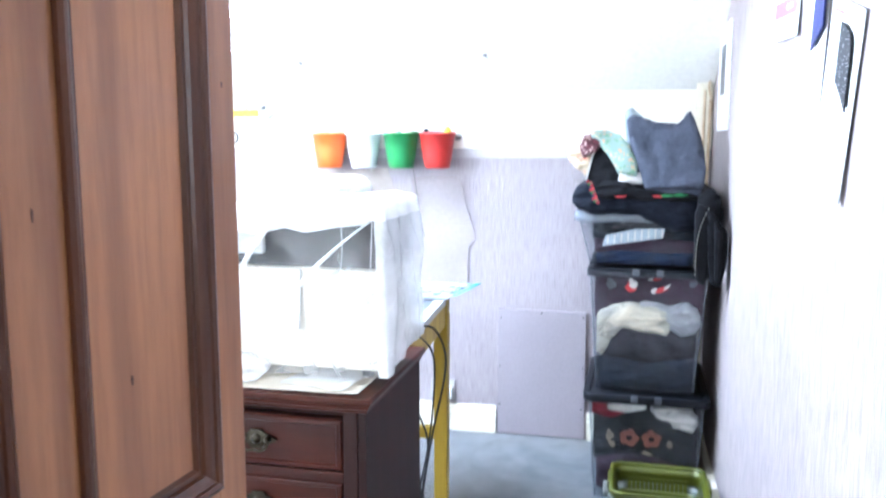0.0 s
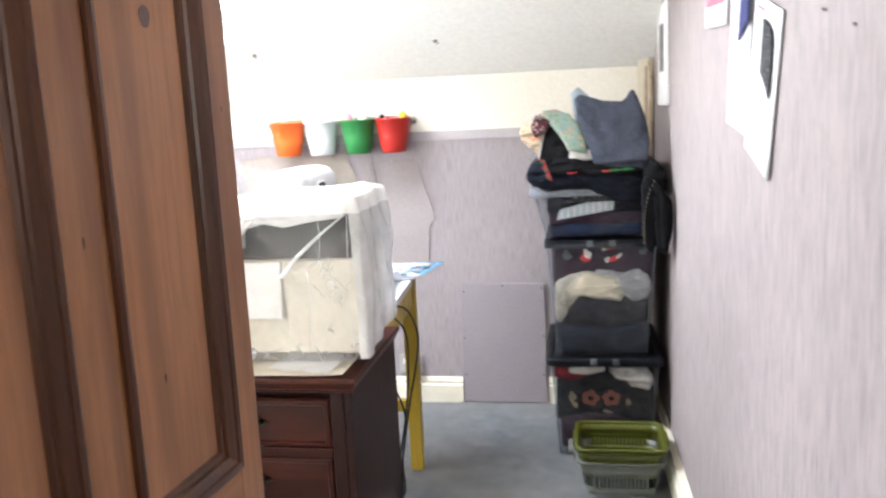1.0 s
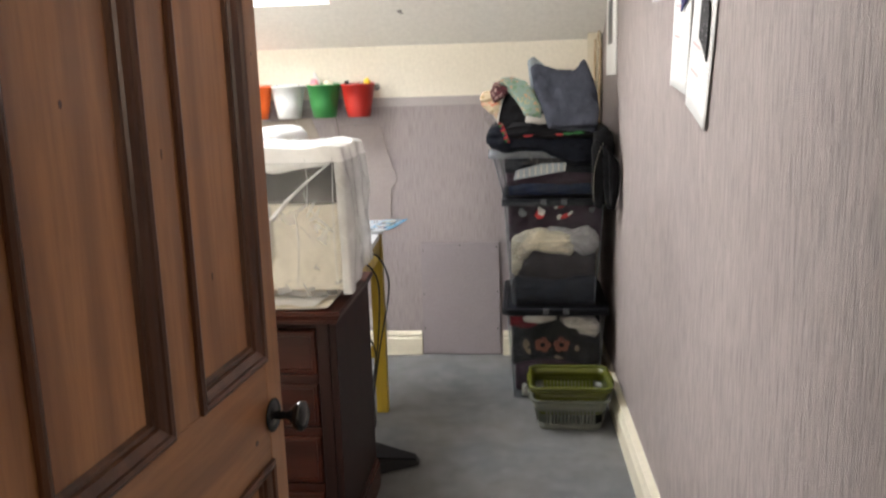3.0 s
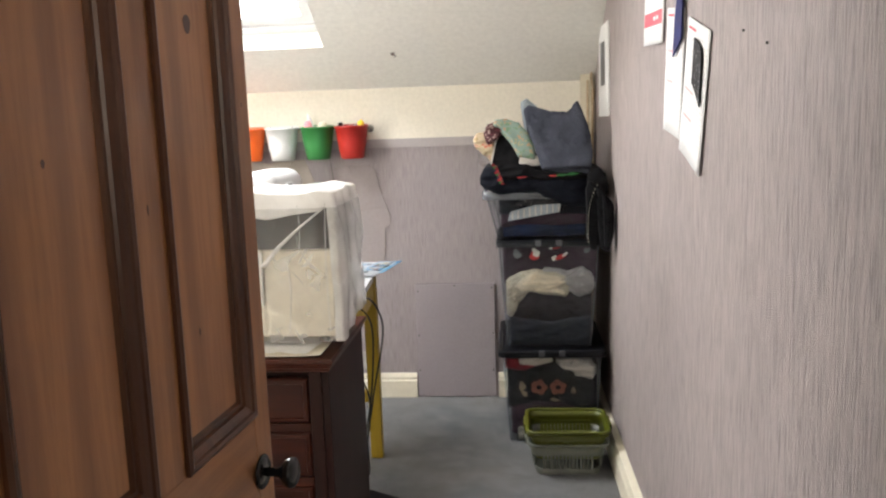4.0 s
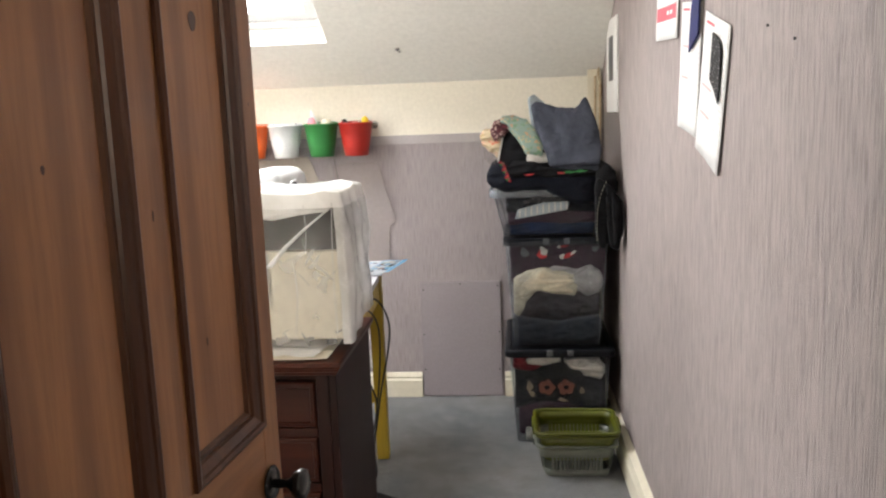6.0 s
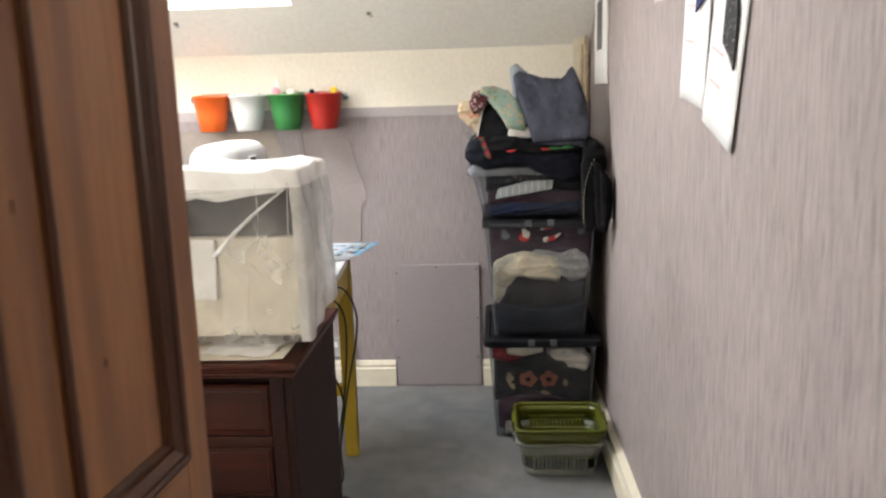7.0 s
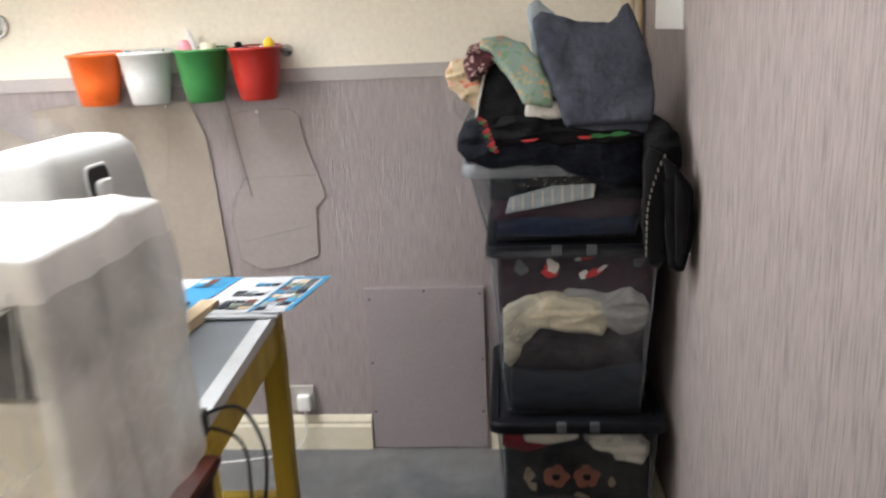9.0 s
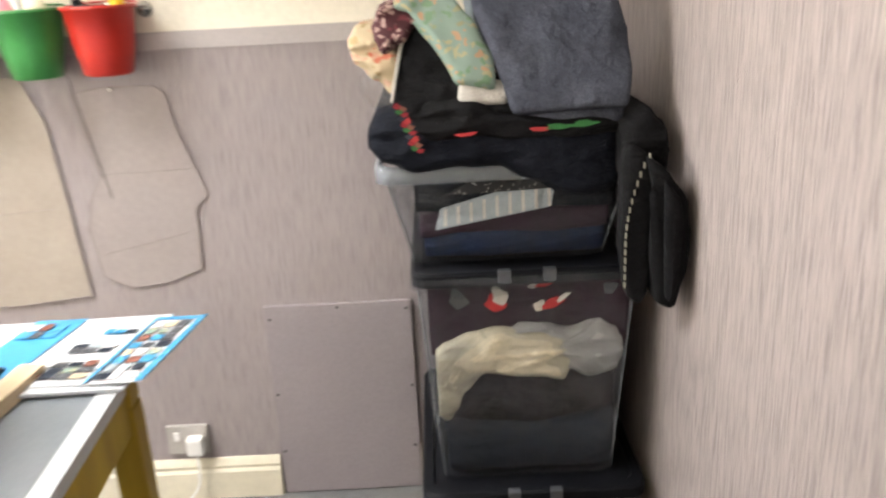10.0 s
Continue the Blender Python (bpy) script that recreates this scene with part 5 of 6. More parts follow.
def wall_picture():
    c = thing("picture", on_east(3.31, 1.562, 0, 0.001), "white mounted dark print on the wallpaper", "picture")
    part("mount", boxed(-0.16, 0.16, -0.19, 0.19, 0, 0.006, bevel=0.001), PAPER, c)
    part("print", boxed(-0.085, 0.05, -0.06, 0.12, 0.0064, 0.0072), CLIP, c, "dark grey print")
    b = thing("leaning_board", pose(0.450, BACK_Y - 0.03, 0), "narrow cream board standing in the corner behind the boxes", "board")
    part("plank", boxed(-0.033, 0.028, -0.008, 0.008, 0, 1.628, bevel=0.003), CREAM_GLOSS, b)
    part("cord_loop", tube([(0.0, -0.012, 1.60), (-0.012, -0.014, 1.645), (0.012, -0.016, 1.65), (0.024, -0.016, 1.61), (0.015, -0.016, 1.55), (0.03, -0.016, 1.48), (0.02, -0.016, 1.42)], 0.004), RAW_WOOD, b, "", True)
    for x, h in ((0.438, 1.54), (0.460, 1.50)):
        r = part("wooden_rod", rod(bmesh.new(), (x, BACK_Y - 0.062, 0.0), (x + 0.012, BACK_Y - 0.055, h), 0.006, 0.006, 10), RAW_WOOD)
        tagged(r, "thin brown wooden rod standing in the corner", "rod", "rods in the corner")


wall_picture()


# ---- storage boxes ----
def storage_box(x0, x1, y0, y1, z0, z1, inset, label, lid=None):
    c = thing("storage_box", pose((x0 + x1) / 2, (y0 + y1) / 2, z0), label, "storage box", "stacked storage boxes")
    hx, hy, h = (x1 - x0) / 2, (y1 - y0) / 2, z1 - z0
    part("tub", tray(-hx, hx, -hy, hy, 0.001, h, inset, 0.003, 0.032, 0.006), CLEAR, c, "clear plastic tub", True)
    # Cloudy tubes stand in for the highlights down the tub's corners.
    for sx in (-1, 1):
        for sy in (-1, 1):
            r = 0.010
            part("corner_highlight", tube([(sx * (hx - r - inset * (1 - f)), sy * (hy - r - inset * (1 - f)), 0.004 + f * (h - 0.03)) for f in (0.0, 0.5, 1.0)], 0.0022, 6, 3), CLEAR_RIM, c, "cloudy line for the highlight down a corner", True)
    if lid:
        g, th = lid
        b = bmesh.new()
        def lp(i, z):
            return [(x, y, z) for x, y in rounded(-hx - g + i, hx + g - i, -hy - g + i, hy + g - i, 0.034, 5)]
        loft(b, [lp(0.004, h - 0.018), lp(0.0, h - 0.016), lp(0.0, h + 0.006), lp(0.005, h + 0.011), lp(0.022, h + 0.011), lp(0.026, h + 0.004), lp(0.05, h + 0.004)])
        ld = part("lid", b, LID, c, "black plastic lid")
        for s in (-0.042, 0.042):
            part("clip", boxed(s - 0.012, s + 0.012, -hy - g - 0.004, -hy - g + 0.014, h - 0.012, h + 0.0125, bevel=0.003), CLIP, ld, "grey plastic catch")
    else:
        b = bmesh.new()
        def lp(i, z):
            return [(x, y, z) for x, y in rounded(-hx + i, hx - i, -hy + i, hy - i, 0.034, 5)]
        loft(b, [lp(-0.0065, h - 0.030), lp(-0.012, h - 0.028), lp(-0.012, h + 0.001), lp(-0.004, h + 0.004), lp(0.002, h + 0.001), lp(-0.006, h - 0.004), lp(-0.0065, h - 0.030)], False, False)
        part("rim", b, CLEAR_RIM, c, "cloudy plastic rim", True)
    return c


storage_box(0.034, 0.458, 3.075, 3.61, 0.0, 0.402, 0.026, "clear plastic storage box of dark clothes with a black lid", (0.014, 0.03))
storage_box(0.027, 0.450, 3.085, 3.60, 0.414, 0.866, 0.032, "tall clear plastic storage box of folded clothes with a black lid", (0.004, 0.03))
storage_box(-0.018, 0.440, 3.10, 3.60, 0.878, 1.076, 0.042, "open clear plastic storage box packed with clothes")


def motif(name, m, pts, mat, label):
    ob = part(name, slab(pts, 0.0, 0.002, m), mat)
    return tagged(ob, label, "print")


def blob(rx, ry, k=14, wob=0.15, seed=0):
    return [(rx * math.cos(a) * (1 + wob * math.sin(3 * a + seed)), ry * math.sin(a) * (1 + wob * math.cos(2 * a + seed))) for a in (2 * math.pi * i / k for i in range(k))]


def along(pts, x):
    """Height of a bent line at x, eased between its corners."""
    for (xa, za), (xb, zb) in zip(pts, pts[1:]):
        if x <= xb:
            u = min(1.0, max(0.0, (x - xa) / (xb - xa)))
            return za + (zb - za) * u * u * (3 - 2 * u)
    return pts[-1][1]


def packed(lo, hi, front, y1, seed, soft=0.016, crush=0.004, folds=0.0, nx=40, nz=14):
    """A soft layer of cloth between a lower and an upper outline; front(z) is its face towards the room."""
    x0, x1 = max(lo[0][0], hi[0][0]), min(lo[-1][0], hi[-1][0])
    rows = []
    for i in range(nx + 1):
        s = i / nx
        x = x0 + (x1 - x0) * s
        a, b = along(lo, x), along(hi, x)
        b = max(b, a + 0.006)
        end = soft * abs(2 * s - 1) ** 8
        row = []
        for j in range(nz + 1):
            v = j / nz
            z = a + (b - a) * v
            w = noise.noise(Vector((x * 16, z * 22, seed))) + 0.6 * noise.noise(Vector((x * 38, z * 60, seed + 5)))
            f = folds * (1 - abs(noise.noise(Vector((x * 5 + z * 14, z * 34 - x * 6, seed + 9))))) ** 6
            row.append((x + 0.4 * crush * w, front(z) + end + soft * abs(2 * v - 1) ** 5 + crush * w - f, z + 0.5 * crush * w))
        row += [(x, y1, b), (x, y1, a)]
        rows.append(row)
    return loft(bmesh.new(), rows)


def layer(lo, hi, front, y1, seed, mat, label, soft=0.016, crush=0.004, folds=0.0, cat="clothing", name="folded_cloth"):
    ob = part(name, packed(lo, hi, front, y1, seed, soft, crush, folds), mat, None, "", True)
    return tagged(ob, label, cat)


def face(y_top, z0, z1, inset, gap):
    """The inside of a tapered tub's front."""
    return lambda z: y_top + gap + inset * (1 - min(1.0, max(0.0, (z - z0) / (z1 - z0))))


# lowest box
F = face(3.075, 0.0, 0.402, 0.026, 0.008)
layer([(0.072, 0.03), (0.43, 0.008)], [(0.072, 0.17), (0.2, 0.19), (0.43, 0.15)], F, 3.58, 1.1, PURPLE_CLOTH, "dark purple clothes folded in the lowest box")
layer([(0.058, 0.15), (0.2, 0.17), (0.438, 0.13)], [(0.058, 0.34), (0.25, 0.37), (0.434, 0.36)], F, 3.58, 2.2, BLACK_CLOTH, "black floral clothes folded in the lowest box")
layer([(0.052, 0.330), (0.12, 0.318), (0.20, 0.35)], [(0.052, 0.384), (0.2, 0.386)], face(3.075, 0.0, 0.402, 0.026, 0.004), 3.4, 3.1, RED_CLOTH, "dark red cloth tucked into the lowest box", 0.01, 0.003)
layer([(0.10, 0.352), (0.17, 0.342), (0.25, 0.358)], [(0.10, 0.378), (0.17, 0.388), (0.25, 0.384)], face(3.075, 0.0, 0.402, 0.026, 0.000), 3.35, 4.3, WHITE_CLOTH, "off-white cloth tucked into the lowest box", 0.01, 0.003, 0.006)
layer([(0.262, 0.350), (0.31, 0.318), (0.36, 0.288), (0.41, 0.276), (0.432, 0.298)], [(0.262, 0.372), (0.33, 0.380), (0.40, 0.370), (0.432, 0.345)], face(3.075, 0.0, 0.402, 0.026, 0.002), 3.40, 5.7, WHITE_CLOTH, "rolled off-white cloth tucked into the lowest box", 0.02, 0.005, 0.008)
layer([(0.10, 0.006), (0.22, 0.006)], [(0.10, 0.070), (0.22, 0.058)], face(3.075, 0.0, 0.402, 0.026, 0.002), 3.3, 5.9, WHITE_CLOTH, "pale cloth at the bottom of the lowest box", 0.01, 0.003)
for x in (0.190, 0.270):
    for k in range(5):
        a = 2 * math.pi * k / 5 + x * 20
        motif("cloth_flower_petal", pose(x + 0.020 * math.cos(a), 3.086, 0.250 + 0.019 * math.sin(a), 88, 0, 0), blob(0.016, 0.015, 12, 0.12, k), ORANGE_DARK, "dull orange petal of a flower printed on black cloth")
    motif("cloth_flower_centre", pose(x, 3.0835, 0.250, 88, 0, 0), blob(0.011, 0.010, 10, 0.1), BLACK_CLOTH, "dark centre of the printed flower")
for x, z, rx, rz, tw in ((0.118, 0.255, 0.014, 0.022, 20), (0.128, 0.222, 0.010, 0.016, -25), (0.255, 0.195, 0.020, 0.006, 10), (0.335, 0.235, 0.010, 0.012, 0)):
    motif("cloth_leaf", pose(x, 3.086, z, 88, tw, 0), blob(rx, rz, 12, 0.3, x * 9), PALE_LEAF, "pale leaf printed on black cloth")
# middle box
F = face(3.085, 0.414, 0.866, 0.034, 0.010)
layer([(0.076, 0.420), (0.414, 0.420)], [(0.076, 0.545), (0.14, 0.535), (0.25, 0.520), (0.34, 0.536), (0.414, 0.545)], F, 3.56, 6.1, GREY_CLOTH, "blue-grey clothes folded in the middle box", 0.012, 0.004, 0.006)
layer([(0.074, 0.530), (0.25, 0.512), (0.420, 0.536)], [(0.074, 0.600), (0.13, 0.665), (0.20, 0.69), (0.416, 0.68)], face(3.085, 0.414, 0.866, 0.034, 0.030), 3.57, 7.2, BROWN_CLOTH, "dark brown clothes folded in the middle box", 0.014, 0.005, 0.008)
layer([(0.052, 0.690), (0.438, 0.690)], [(0.052, 0.858), (0.438, 0.858)], face(3.085, 0.414, 0.866, 0.034, 0.022), 3.58, 8.3, PURPLE_CLOTH, "dull purple clothes folded in the middle box", 0.008, 0.003, 0.004)
layer([(0.205, 0.722), (0.30, 0.70), (0.315, 0.655), (0.362, 0.630), (0.41, 0.642), (0.426, 0.668)], [(0.205, 0.748), (0.225, 0.760), (0.27, 0.757), (0.319, 0.745), (0.372, 0.762), (0.41, 0.742), (0.426, 0.715)], face(3.085, 0.414, 0.866, 0.034, 0.010), 3.45, 10.5, GREY_FLEECE, "pale grey fleece folded in the middle box", 0.009, 0.003, 0.008)
layer([(0.062, 0.560), (0.080, 0.548), (0.100, 0.572), (0.114, 0.615), (0.158, 0.655), (0.242, 0.640), (0.308, 0.634), (0.330, 0.660)], [(0.062, 0.704), (0.08, 0.724), (0.13, 0.744), (0.18, 0.753), (0.25, 0.742), (0.305, 0.732), (0.330, 0.706)], face(3.085, 0.414, 0.866, 0.034, 0.004), 3.45, 9.4, CREAM_CLOTH, "cream fleece folded in the middle box", 0.009, 0.003, 0.008)
for x, z, rx, rz, tw, mat, word in ((0.178, 0.812, 0.020, 0.015, 10, RED_BRIGHT, "red"), (0.186, 0.826, 0.014, 0.017, -20, WHITE_CLOTH, "white"), (0.286, 0.806, 0.024, 0.008, -18, RED_BRIGHT, "red"), (0.262, 0.802, 0.010, 0.010, 30, WHITE_CLOTH, "white"), (0.305, 0.816, 0.018, 0.004, -35, WHITE_CLOTH, "white"), (0.272, 0.846, 0.018, 0.005, -12, RED_BRIGHT, "red"), (0.250, 0.842, 0.010, 0.004, 0, WHITE_CLOTH, "white"), (0.108, 0.822, 0.018, 0.018, 20, CLIP, "grey"), (0.395, 0.83, 0.012, 0.014, 30, CLIP, "grey")):
    motif("cloth_print", pose(x, 3.0918, z, 86, tw, 0), blob(rx, rz, 12, 0.3, x * 13), mat, f"{word} print on purple cloth")
# upper box
F = face(3.10, 0.878, 1.076, 0.042, 0.010)
layer([(0.052, 0.884), (0.394, 0.884)], [(0.052, 0.932), (0.16, 0.94), (0.28, 0.934), (0.394, 0.938)], F, 3.55, 11.3, BLUE_CLOTH, "dusky blue clothes folded in the open box", 0.010, 0.003, 0.006)
layer([(0.046, 0.928), (0.16, 0.936), (0.28, 0.930), (0.40, 0.934)], [(0.046, 0.985), (0.2, 0.99), (0.40, 0.98)], F, 3.56, 12.1, PURPLE_CLOTH, "dull purple clothes folded in the open box", 0.010, 0.003, 0.006)
layer([(0.038, 0.980), (0.41, 0.975)], [(0.038, 1.066), (0.41, 1.068)], F, 3.57, 12.7, NAVY_CLOTH, "navy clothes folded in the open box", 0.010, 0.003, 0.004)


def striped_cloth():
    c = thing("striped_cloth", pose(0.185, 3.108, 1.000, 80, -6, 0), "pale blue striped cloth pressed against the box side", "clothing")
    part("fold", slab([(-0.115, -0.032), (0.10, -0.020), (0.112, 0.022), (0.085, 0.036), (0.0, 0.020), (-0.10, 0.006)], 0.0, 0.006, bevel=0.002), STRIPE_CLOTH, c)
    for k in range(9):
        x = -0.098 + 0.024 * k
        part("stripe", slab([(x, -0.027 + 0.001 * k), (x + 0.0055, -0.027 + 0.001 * k), (x + 0.010, 0.004 + 0.0026 * k), (x + 0.0045, 0.003 + 0.0026 * k)], 0.0062, 0.0072), WHITE_CLOTH, c)
    d = part("patterned_cloth", slab([(-0.11, -0.012), (0.20, -0.016), (0.205, 0.0), (0.08, 0.014), (-0.06, 0.012)], 0.0, 0.005, bevel=0.001), BLACK_LACE)
    d.matrix_world = pose(0.205, 3.108, 1.036, 82, -2, 0)
    tagged(d, "black and white patterned cloth in the open box", "clothing")


striped_cloth()


# ---- clothes heaped on the top box ----
def soft_slab(pts, thick, m, seed, rough=0.008, cuts=4):
    b = slab(pts, 0.0, thick)
    bmesh.ops.bevel(b, geom=list(b.edges), offset=min(0.010, thick * 0.4), segments=2, affect="EDGES", profile=0.6)
    bmesh.ops.triangulate(b, faces=[f for f in b.faces if len(f.verts) > 4])
    bmesh.ops.subdivide_edges(b, edges=[e for e in b.edges if e.calc_length() > 0.03], cuts=cuts, use_grid_fill=True)
    bmesh.ops.triangulate(b, faces=[f for f in b.faces if len(f.verts) > 4])
    for v in b.verts:
        p = v.co
        w = noise.noise(Vector((p.x * 16, p.y * 9, seed))) + 0.5 * noise.noise(Vector((p.x * 40, p.y * 22, seed + 3)))
        v.co = p + Vector((0.3 * rough * w, 0.3 * rough * w, rough * w * (1 if p.z > thick / 2 else 0.4)))
    bmesh.ops.transform(b, matrix=m, verts=b.verts)
    return b


layer([(-0.036, 1.112), (-0.015, 1.088), (0.05, 1.070), (0.12, 1.078), (0.19, 1.074), (0.24, 1.052), (0.29, 1.026), (0.335, 1.013), (0.39, 1.018), (0.425, 1.05)], [(-0.036, 1.145), (-0.020, 1.176), (0.03, 1.190), (0.10, 1.160), (0.30, 1.165), (0.425, 1.16)], lambda z: 3.058 + 0.18 * max(0.0, z - 1.06), 3.55, 13.1, NAVY_CLOTH, "dark navy garment spread over the open box and its rim", 0.030, 0.006, 0.010)
layer([(0.034, 1.150), (0.06, 1.128), (0.12, 1.128), (0.25, 1.122), (0.42, 1.124)], [(0.034, 1.190), (0.09, 1.205), (0.15, 1.205), (0.20, 1.170), (0.30, 1.160), (0.42, 1.160)], lambda z: 3.052 + 0.35 * (z - 1.12), 3.52, 16.2, BLACK_CLOTH, "folded black garment with red and green trim", 0.024, 0.005, 0.012)
layer([(0.016, 1.165), (0.05, 1.160), (0.20, 1.165), (0.36, 1.170)], [(0.016, 1.235), (0.034, 1.300), (0.055, 1.322), (0.12, 1.318), (0.18, 1.25), (0.22, 1.19), (0.36, 1.18)], lambda z: 3.072 + 0.50 * (z - 1.16), 3.48, 14.9, BLACK_CLOTH, "black jacket folded on the heap of clothes", 0.016, 0.005, 0.014, name="black_jacket")
piping = part("white_piping", tube([(0.012, 3.088, 1.195), (0.020, 3.105, 1.235), (0.036, 3.138, 1.300), (0.048, 3.15, 1.318)], 0.0032, 6, 6), WHITE_CLOTH, None, "", True)
tagged(piping, "pale turned edge of the black jacket", "clothing")


def trim_strip():
    c = thing("floral_trim", pose(0.040, 3.050, 1.158, 72, 0, 4), "red and green floral trim along the black garment", "clothing")
    for k in range(16):
        mat = (RED_CLOTH, GREEN_BRIGHT, ORANGE_DARK, RED_CLOTH, RED_BRIGHT, GREY_CLOTH)[k % 6]
        part("patch", slab([(x + 0.012 - 0.0018 * k + 0.004 * (-1) ** k, y - 0.042 + 0.0052 * k) for x, y in blob(0.0065, 0.0048, 9, 0.3, k)], 0, 0.002), mat, c)
    for i, (x, mat, w) in enumerate(((0.135, RED_BRIGHT, 0.022), (0.262, RED_BRIGHT, 0.024), (0.292, GREEN_BRIGHT, 0.030), (0.335, GREEN_BRIGHT, 0.030))):
        d = part("floral_edge", slab(blob(w * 0.8, 0.0045, 14, 0.35, i), 0, 0.002), mat)
        d.matrix_world = pose(x, 3.0495, 1.140 + 0.003 * i, 75, -4, 0)
        tagged(d, "small embroidered edge on black cloth", "clothing")


trim_strip()


def jeans():
    c = thing("folded_jeans", pose(0.20, 3.092, 1.165, 72, 0, -3), "folded faded grey-blue denim jeans lying on the heap", "jeans")
    part("leg", soft_slab([(0.020, -0.005), (0.215, 0.0), (0.222, 0.06), (0.214, 0.13), (0.198, 0.195), (0.162, 0.276), (0.146, 0.264), (0.124, 0.214), (0.055, 0.232), (-0.034, 0.266), (-0.056, 0.248), (-0.040, 0.17), (-0.010, 0.08)], 0.042, pose(0, 0, 0), 7.0, 0.009), DENIM, c, "", True)
    part("turned_hem", soft_slab([(0.030, -0.014), (0.205, -0.012), (0.213, 0.022), (0.03, 0.020)], 0.026, pose(0, -0.012, -0.012), 9.0, 0.005), DENIM, c, "", True)


jeans()
ob = part("green_dress", soft_slab([(0.062, 0.010), (0.130, -0.004), (0.128, 0.05), (0.100, 0.115), (0.070, 0.155), (0.025, 0.178), (-0.030, 0.172), (-0.036, 0.150), (0.0, 0.138), (0.030, 0.095), (0.046, 0.05)], 0.030, pose(0.060, 3.092, 1.205, 70, 0, 3), 11.0, 0.009), GREEN_FLORAL, None, "", True)
tagged(ob, "pale green floral dress draped on the heap", "clothing")
ob = part("white_lining", soft_slab([(0.062, -0.022), (0.150, -0.030), (0.155, 0.012), (0.07, 0.02)], 0.024, pose(0.060, 3.098, 1.205, 70, 0, 3), 12.0, 0.006), WHITE_CLOTH, None, "", True)
tagged(ob, "off-white lining showing under the green dress", "clothing")
ob = part("mint_blouse", soft_slab([(0.12, 0.10), (0.19, 0.08), (0.17, 0.25), (0.13, 0.29), (0.10, 0.27)], 0.03, pose(0.035, 3.165, 1.180, 70, 0, 0), 13.0, 0.007), STRIPE_CLOTH, None, "", True)
tagged(ob, "pale mint blouse between the jeans and the dress", "clothing")
layer([(-0.020, 1.300), (0.0, 1.268), (0.03, 1.285), (0.06, 1.312), (0.10, 1.318)], [(-0.020, 1.322), (0.0, 1.356), (0.04, 1.372), (0.075, 1.366), (0.10, 1.345)], lambda z: 3.118 + 0.25 * (z - 1.26), 3.36, 17.3, WINE_FLORAL, "dark wine floral cloth bunched on the heap", 0.024, 0.006, 0.020)
layer([(-0.062, 1.286), (-0.050, 1.256), (-0.015, 1.228), (0.012, 1.208), (0.030, 1.206)], [(-0.062, 1.300), (-0.045, 1.322), (-0.012, 1.324), (0.012, 1.300), (0.030, 1.262)], lambda z: 3.105 + 0.35 * (z - 1.21), 3.32, 18.8, CREAM_FLORAL, "cream floral cloth bunched on the heap", 0.022, 0.006, 0.018)
layer([(-0.046, 1.200), (-0.02, 1.182), (0.02, 1.186)], [(-0.046, 1.232), (-0.02, 1.244), (0.02, 1.226)], lambda z: 3.098, 3.26, 20.2, BAG_CLEAR, "clear plastic wrapping on the heap of clothes", 0.016, 0.005, 0.008)


def hung_trousers():
    """Trousers folded double and hung over the box's end, with pale stitching down the near fold."""
    c = thing("folded_trousers", pose(-0.009, 2.935, 0.0), "black trousers with pale stitching hung over the box end", "clothing")
    near = [(0.392, 1.09), (0.405, 1.126), (0.432, 1.112), (0.447, 1.085), (0.446, 0.98), (0.440, 0.87), (0.428, 0.846), (0.405, 0.862), (0.394, 0.95)]
    part("near_leg", soft_slab(near, 0.050, pose(0, 0.075, 0, 90, 0, 0), 21.0, 0.006, 3), BLACK_CLOTH, c, "", True)
    fold = [(0.428, 1.112), (0.455, 1.090), (0.482, 1.055), (0.497, 1.035), (0.499, 0.985), (0.492, 0.905), (0.482, 0.852), (0.470, 0.846), (0.447, 0.858), (0.436, 0.95), (0.440, 1.05)]
    part("folded_leg", soft_slab(fold, 0.060, pose(0, 0.062, 0, 90, 0, 0), 23.0, 0.006, 3), BLACK_CLOTH, c, "", True)
    part("inner_fold", soft_slab([(0.452, 1.075), (0.478, 1.045), (0.486, 1.0), (0.480, 0.90), (0.470, 0.862), (0.458, 0.872), (0.455, 0.98)], 0.024, pose(0, 0.008, 0, 90, 0, 0), 25.0, 0.004, 2), BLACK_CLOTH, c, "", True)
    for k in range(16):
        a = k / 15
        x, z = 0.434 - 0.036 * math.sin(min(1.0, a * 1.5) * 1.57) ** 0.8, 1.108 - 0.22 * a
        part("stitch", boxed(x - 0.0011, x + 0.0011, 0.018, 0.0255, z - 0.0045, z + 0.0045), STITCH, c)
    layer([(0.395, 1.055), (0.43, 1.05), (0.480, 1.06)], [(0.395, 1.150), (0.44, 1.175), (0.465, 1.15), (0.480, 1.10)], lambda z: 3.02, 3.46, 24.5, BLACK_CLOTH, "black cloth bunched between the boxes and the wall", 0.03, 0.008, 0.012)


hung_trousers()


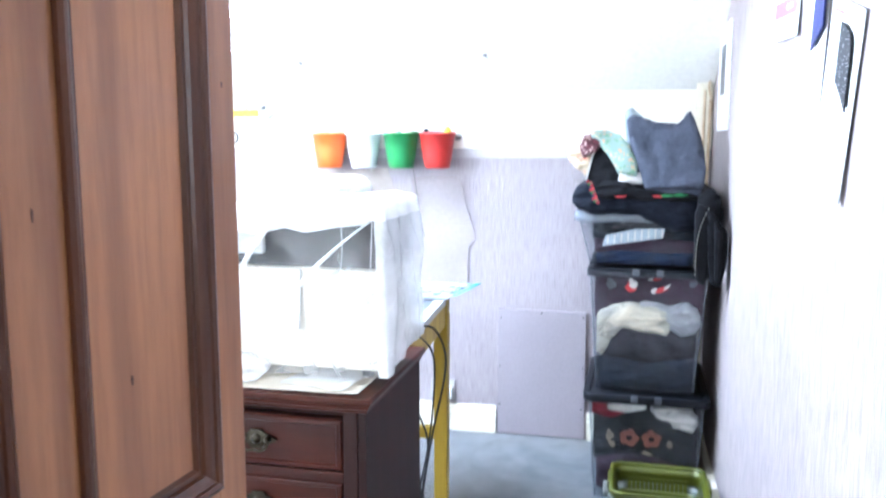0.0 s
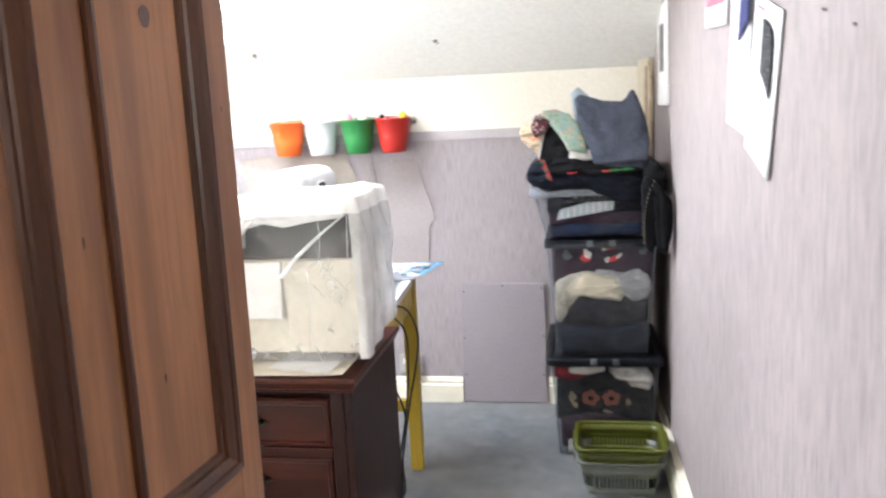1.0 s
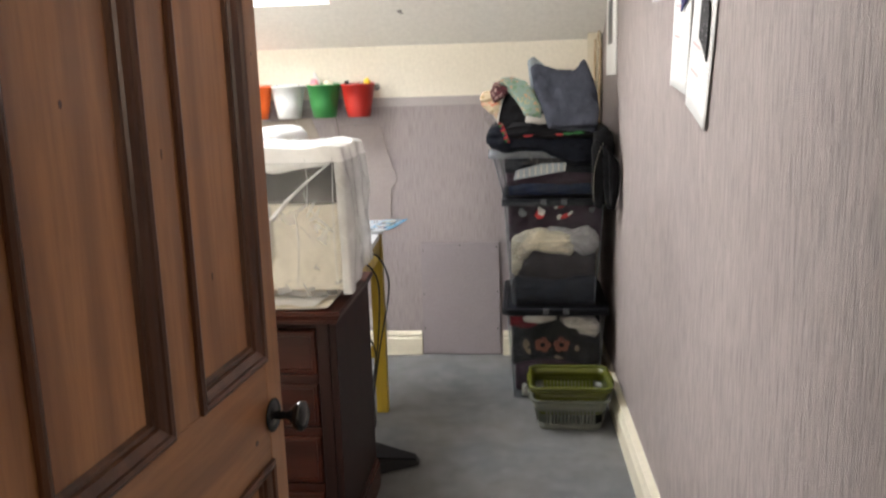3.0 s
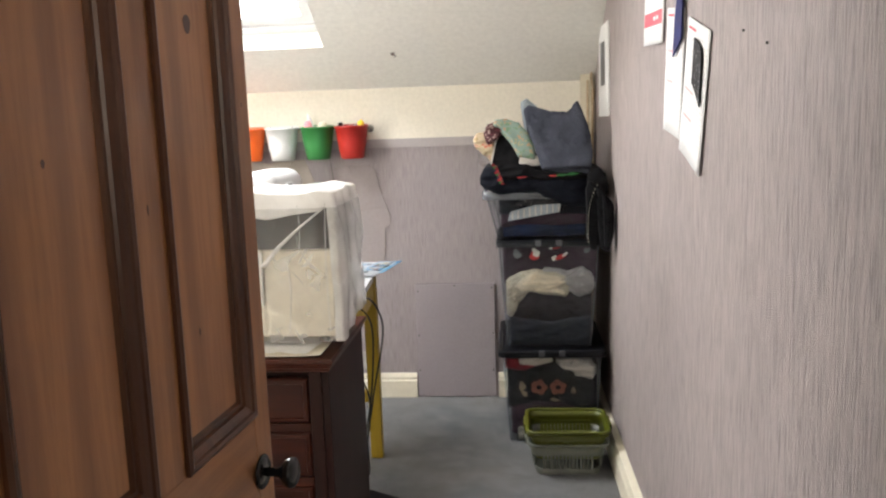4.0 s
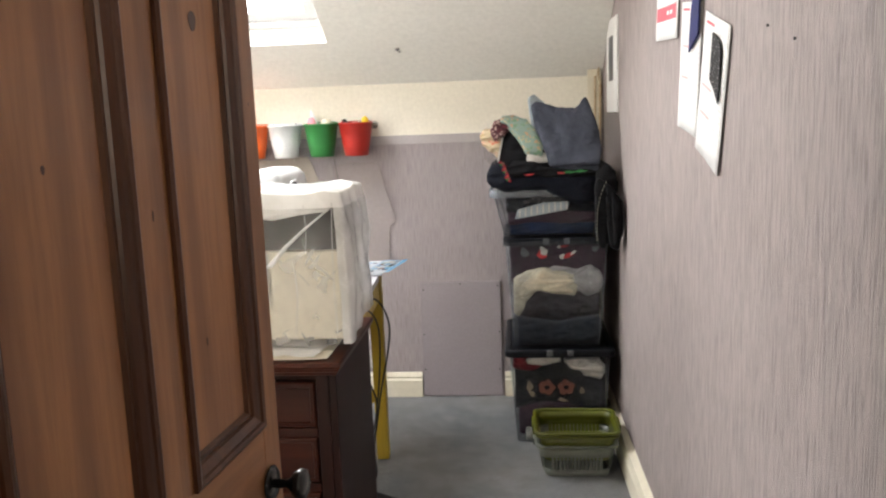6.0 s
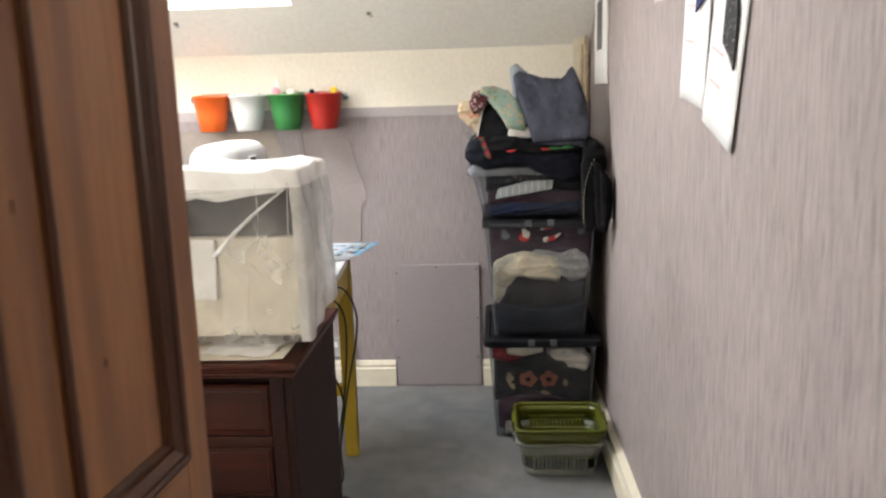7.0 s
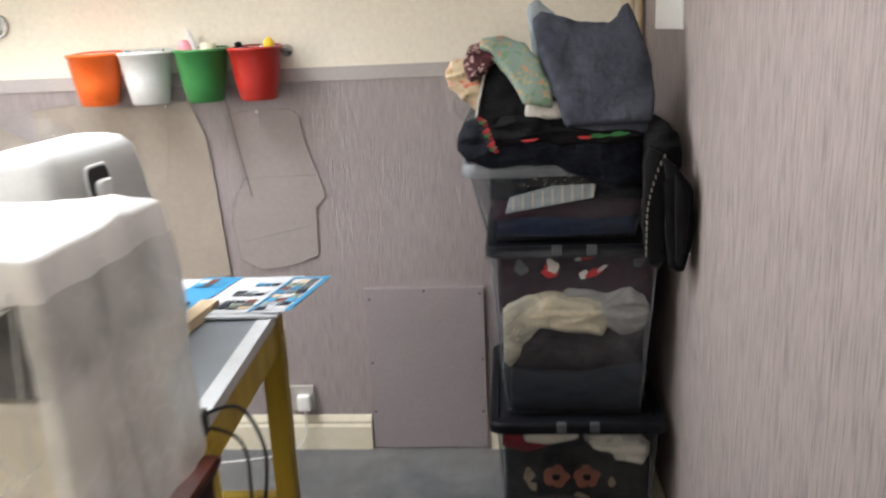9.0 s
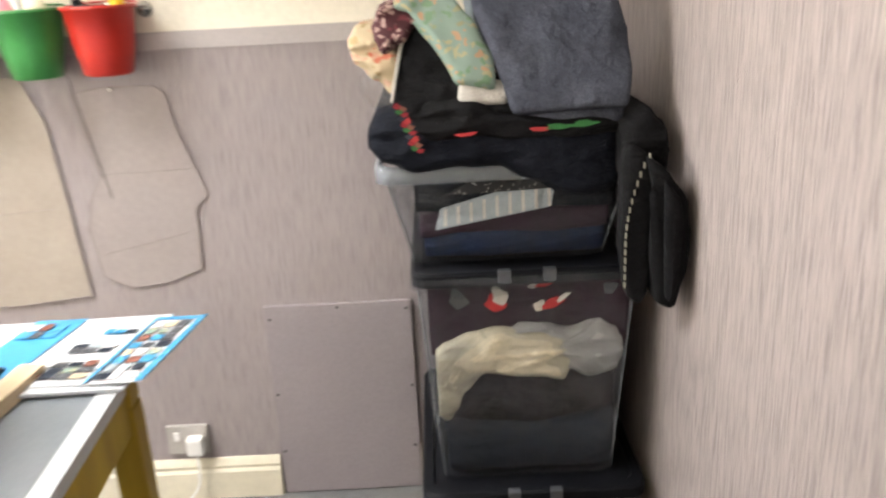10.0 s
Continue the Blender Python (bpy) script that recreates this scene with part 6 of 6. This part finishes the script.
# ---- baskets on the floor ----
def basket(x0, x1, y0, y1, z0, z1, mat, label):
    c = thing("basket", pose((x0 + x1) / 2, (y0 + y1) / 2, z0), label, "basket", "nested baskets")
    hx, hy, h, ins, r = (x1 - x0) / 2, (y1 - y0) / 2, z1 - z0, 0.024, 0.035
    def lp(f, z, extra=0.0):
        i = ins * (1 - f) - extra
        return [(x, y, z) for x, y in rounded(-hx + i, hx - i, -hy + i, hy - i, r, 5)]
    def band(f0, f1):
        b = bmesh.new()
        loft(b, [lp(f0, f0 * h), lp(f1, f1 * h), lp(f1, f1 * h, -0.003), lp(f0, f0 * h, -0.003), lp(f0, f0 * h)], False, False)
        return b
    b = bmesh.new()
    loft(b, [lp(0, 0.001), lp(0, 0.005)])
    part("bottom", b, mat, c)
    part("lower_band", band(0.03, 0.22), mat, c, "", True)
    part("upper_band", band(0.62, 0.93), mat, c, "", True)
    b = bmesh.new()
    loft(b, [lp(1, 0.93 * h, 0.0), lp(1, 0.94 * h, 0.010), lp(1, h, 0.011), lp(1, h + 0.003, 0.006), lp(1, h, -0.003), lp(1, 0.93 * h, -0.003), lp(1, 0.93 * h, 0.0)], False, False)
    part("rim", b, mat, c, "rolled rim", True)
    def slat(p, q, w):
        b = bmesh.new()
        p, q = Vector(p), Vector(q)
        s = Vector((0, w / 2, 0)) if abs(p.x) > hx - 0.05 else Vector((w / 2, 0, 0))
        o = Vector((0, 0.0025, 0)) if s.x else Vector((0.0025, 0, 0))
        loft(b, [[p - s - o, p + s - o, p + s + o, p - s + o], [q - s - o, q + s - o, q + s + o, q - s + o]])
        part("slat", b, mat, c)
    n = 13
    for k in range(n + 1):
        x = (-1 + 2 * k / n) * (hx - 0.055)
        for sy in (-1, 1):
            slat((x, sy * (hy - ins * 0.80), 0.20 * h), (x, sy * (hy - ins * 0.38), 0.64 * h), 0.009)
    for k in range(9):
        y = (-1 + 2 * k / 8) * (hy - 0.055)
        for sx in (-1, 1):
            slat((sx * (hx - ins * 0.80), y, 0.20 * h), (sx * (hx - ins * 0.38), y, 0.64 * h), 0.009)
    for s in (-1, 1):
        part("grip", boxed(min(s * (hx + 0.008), s * (hx + 0.018)), max(s * (hx + 0.008), s * (hx + 0.018)), -0.05, 0.05, h - 0.024, h + 0.001, bevel=0.003), mat, c)


basket(0.143, 0.436, 2.745, 2.985, 0.002, 0.134, FROST, "frosted clear plastic slatted basket on the carpet")
basket(0.143, 0.441, 2.740, 2.990, 0.066, 0.174, OLIVE, "olive green plastic slatted basket nested in the clear one")
basket(0.140, 0.444, 2.737, 2.993, 0.080, 0.188, OLIVE, "olive green plastic slatted basket on top of the nest")
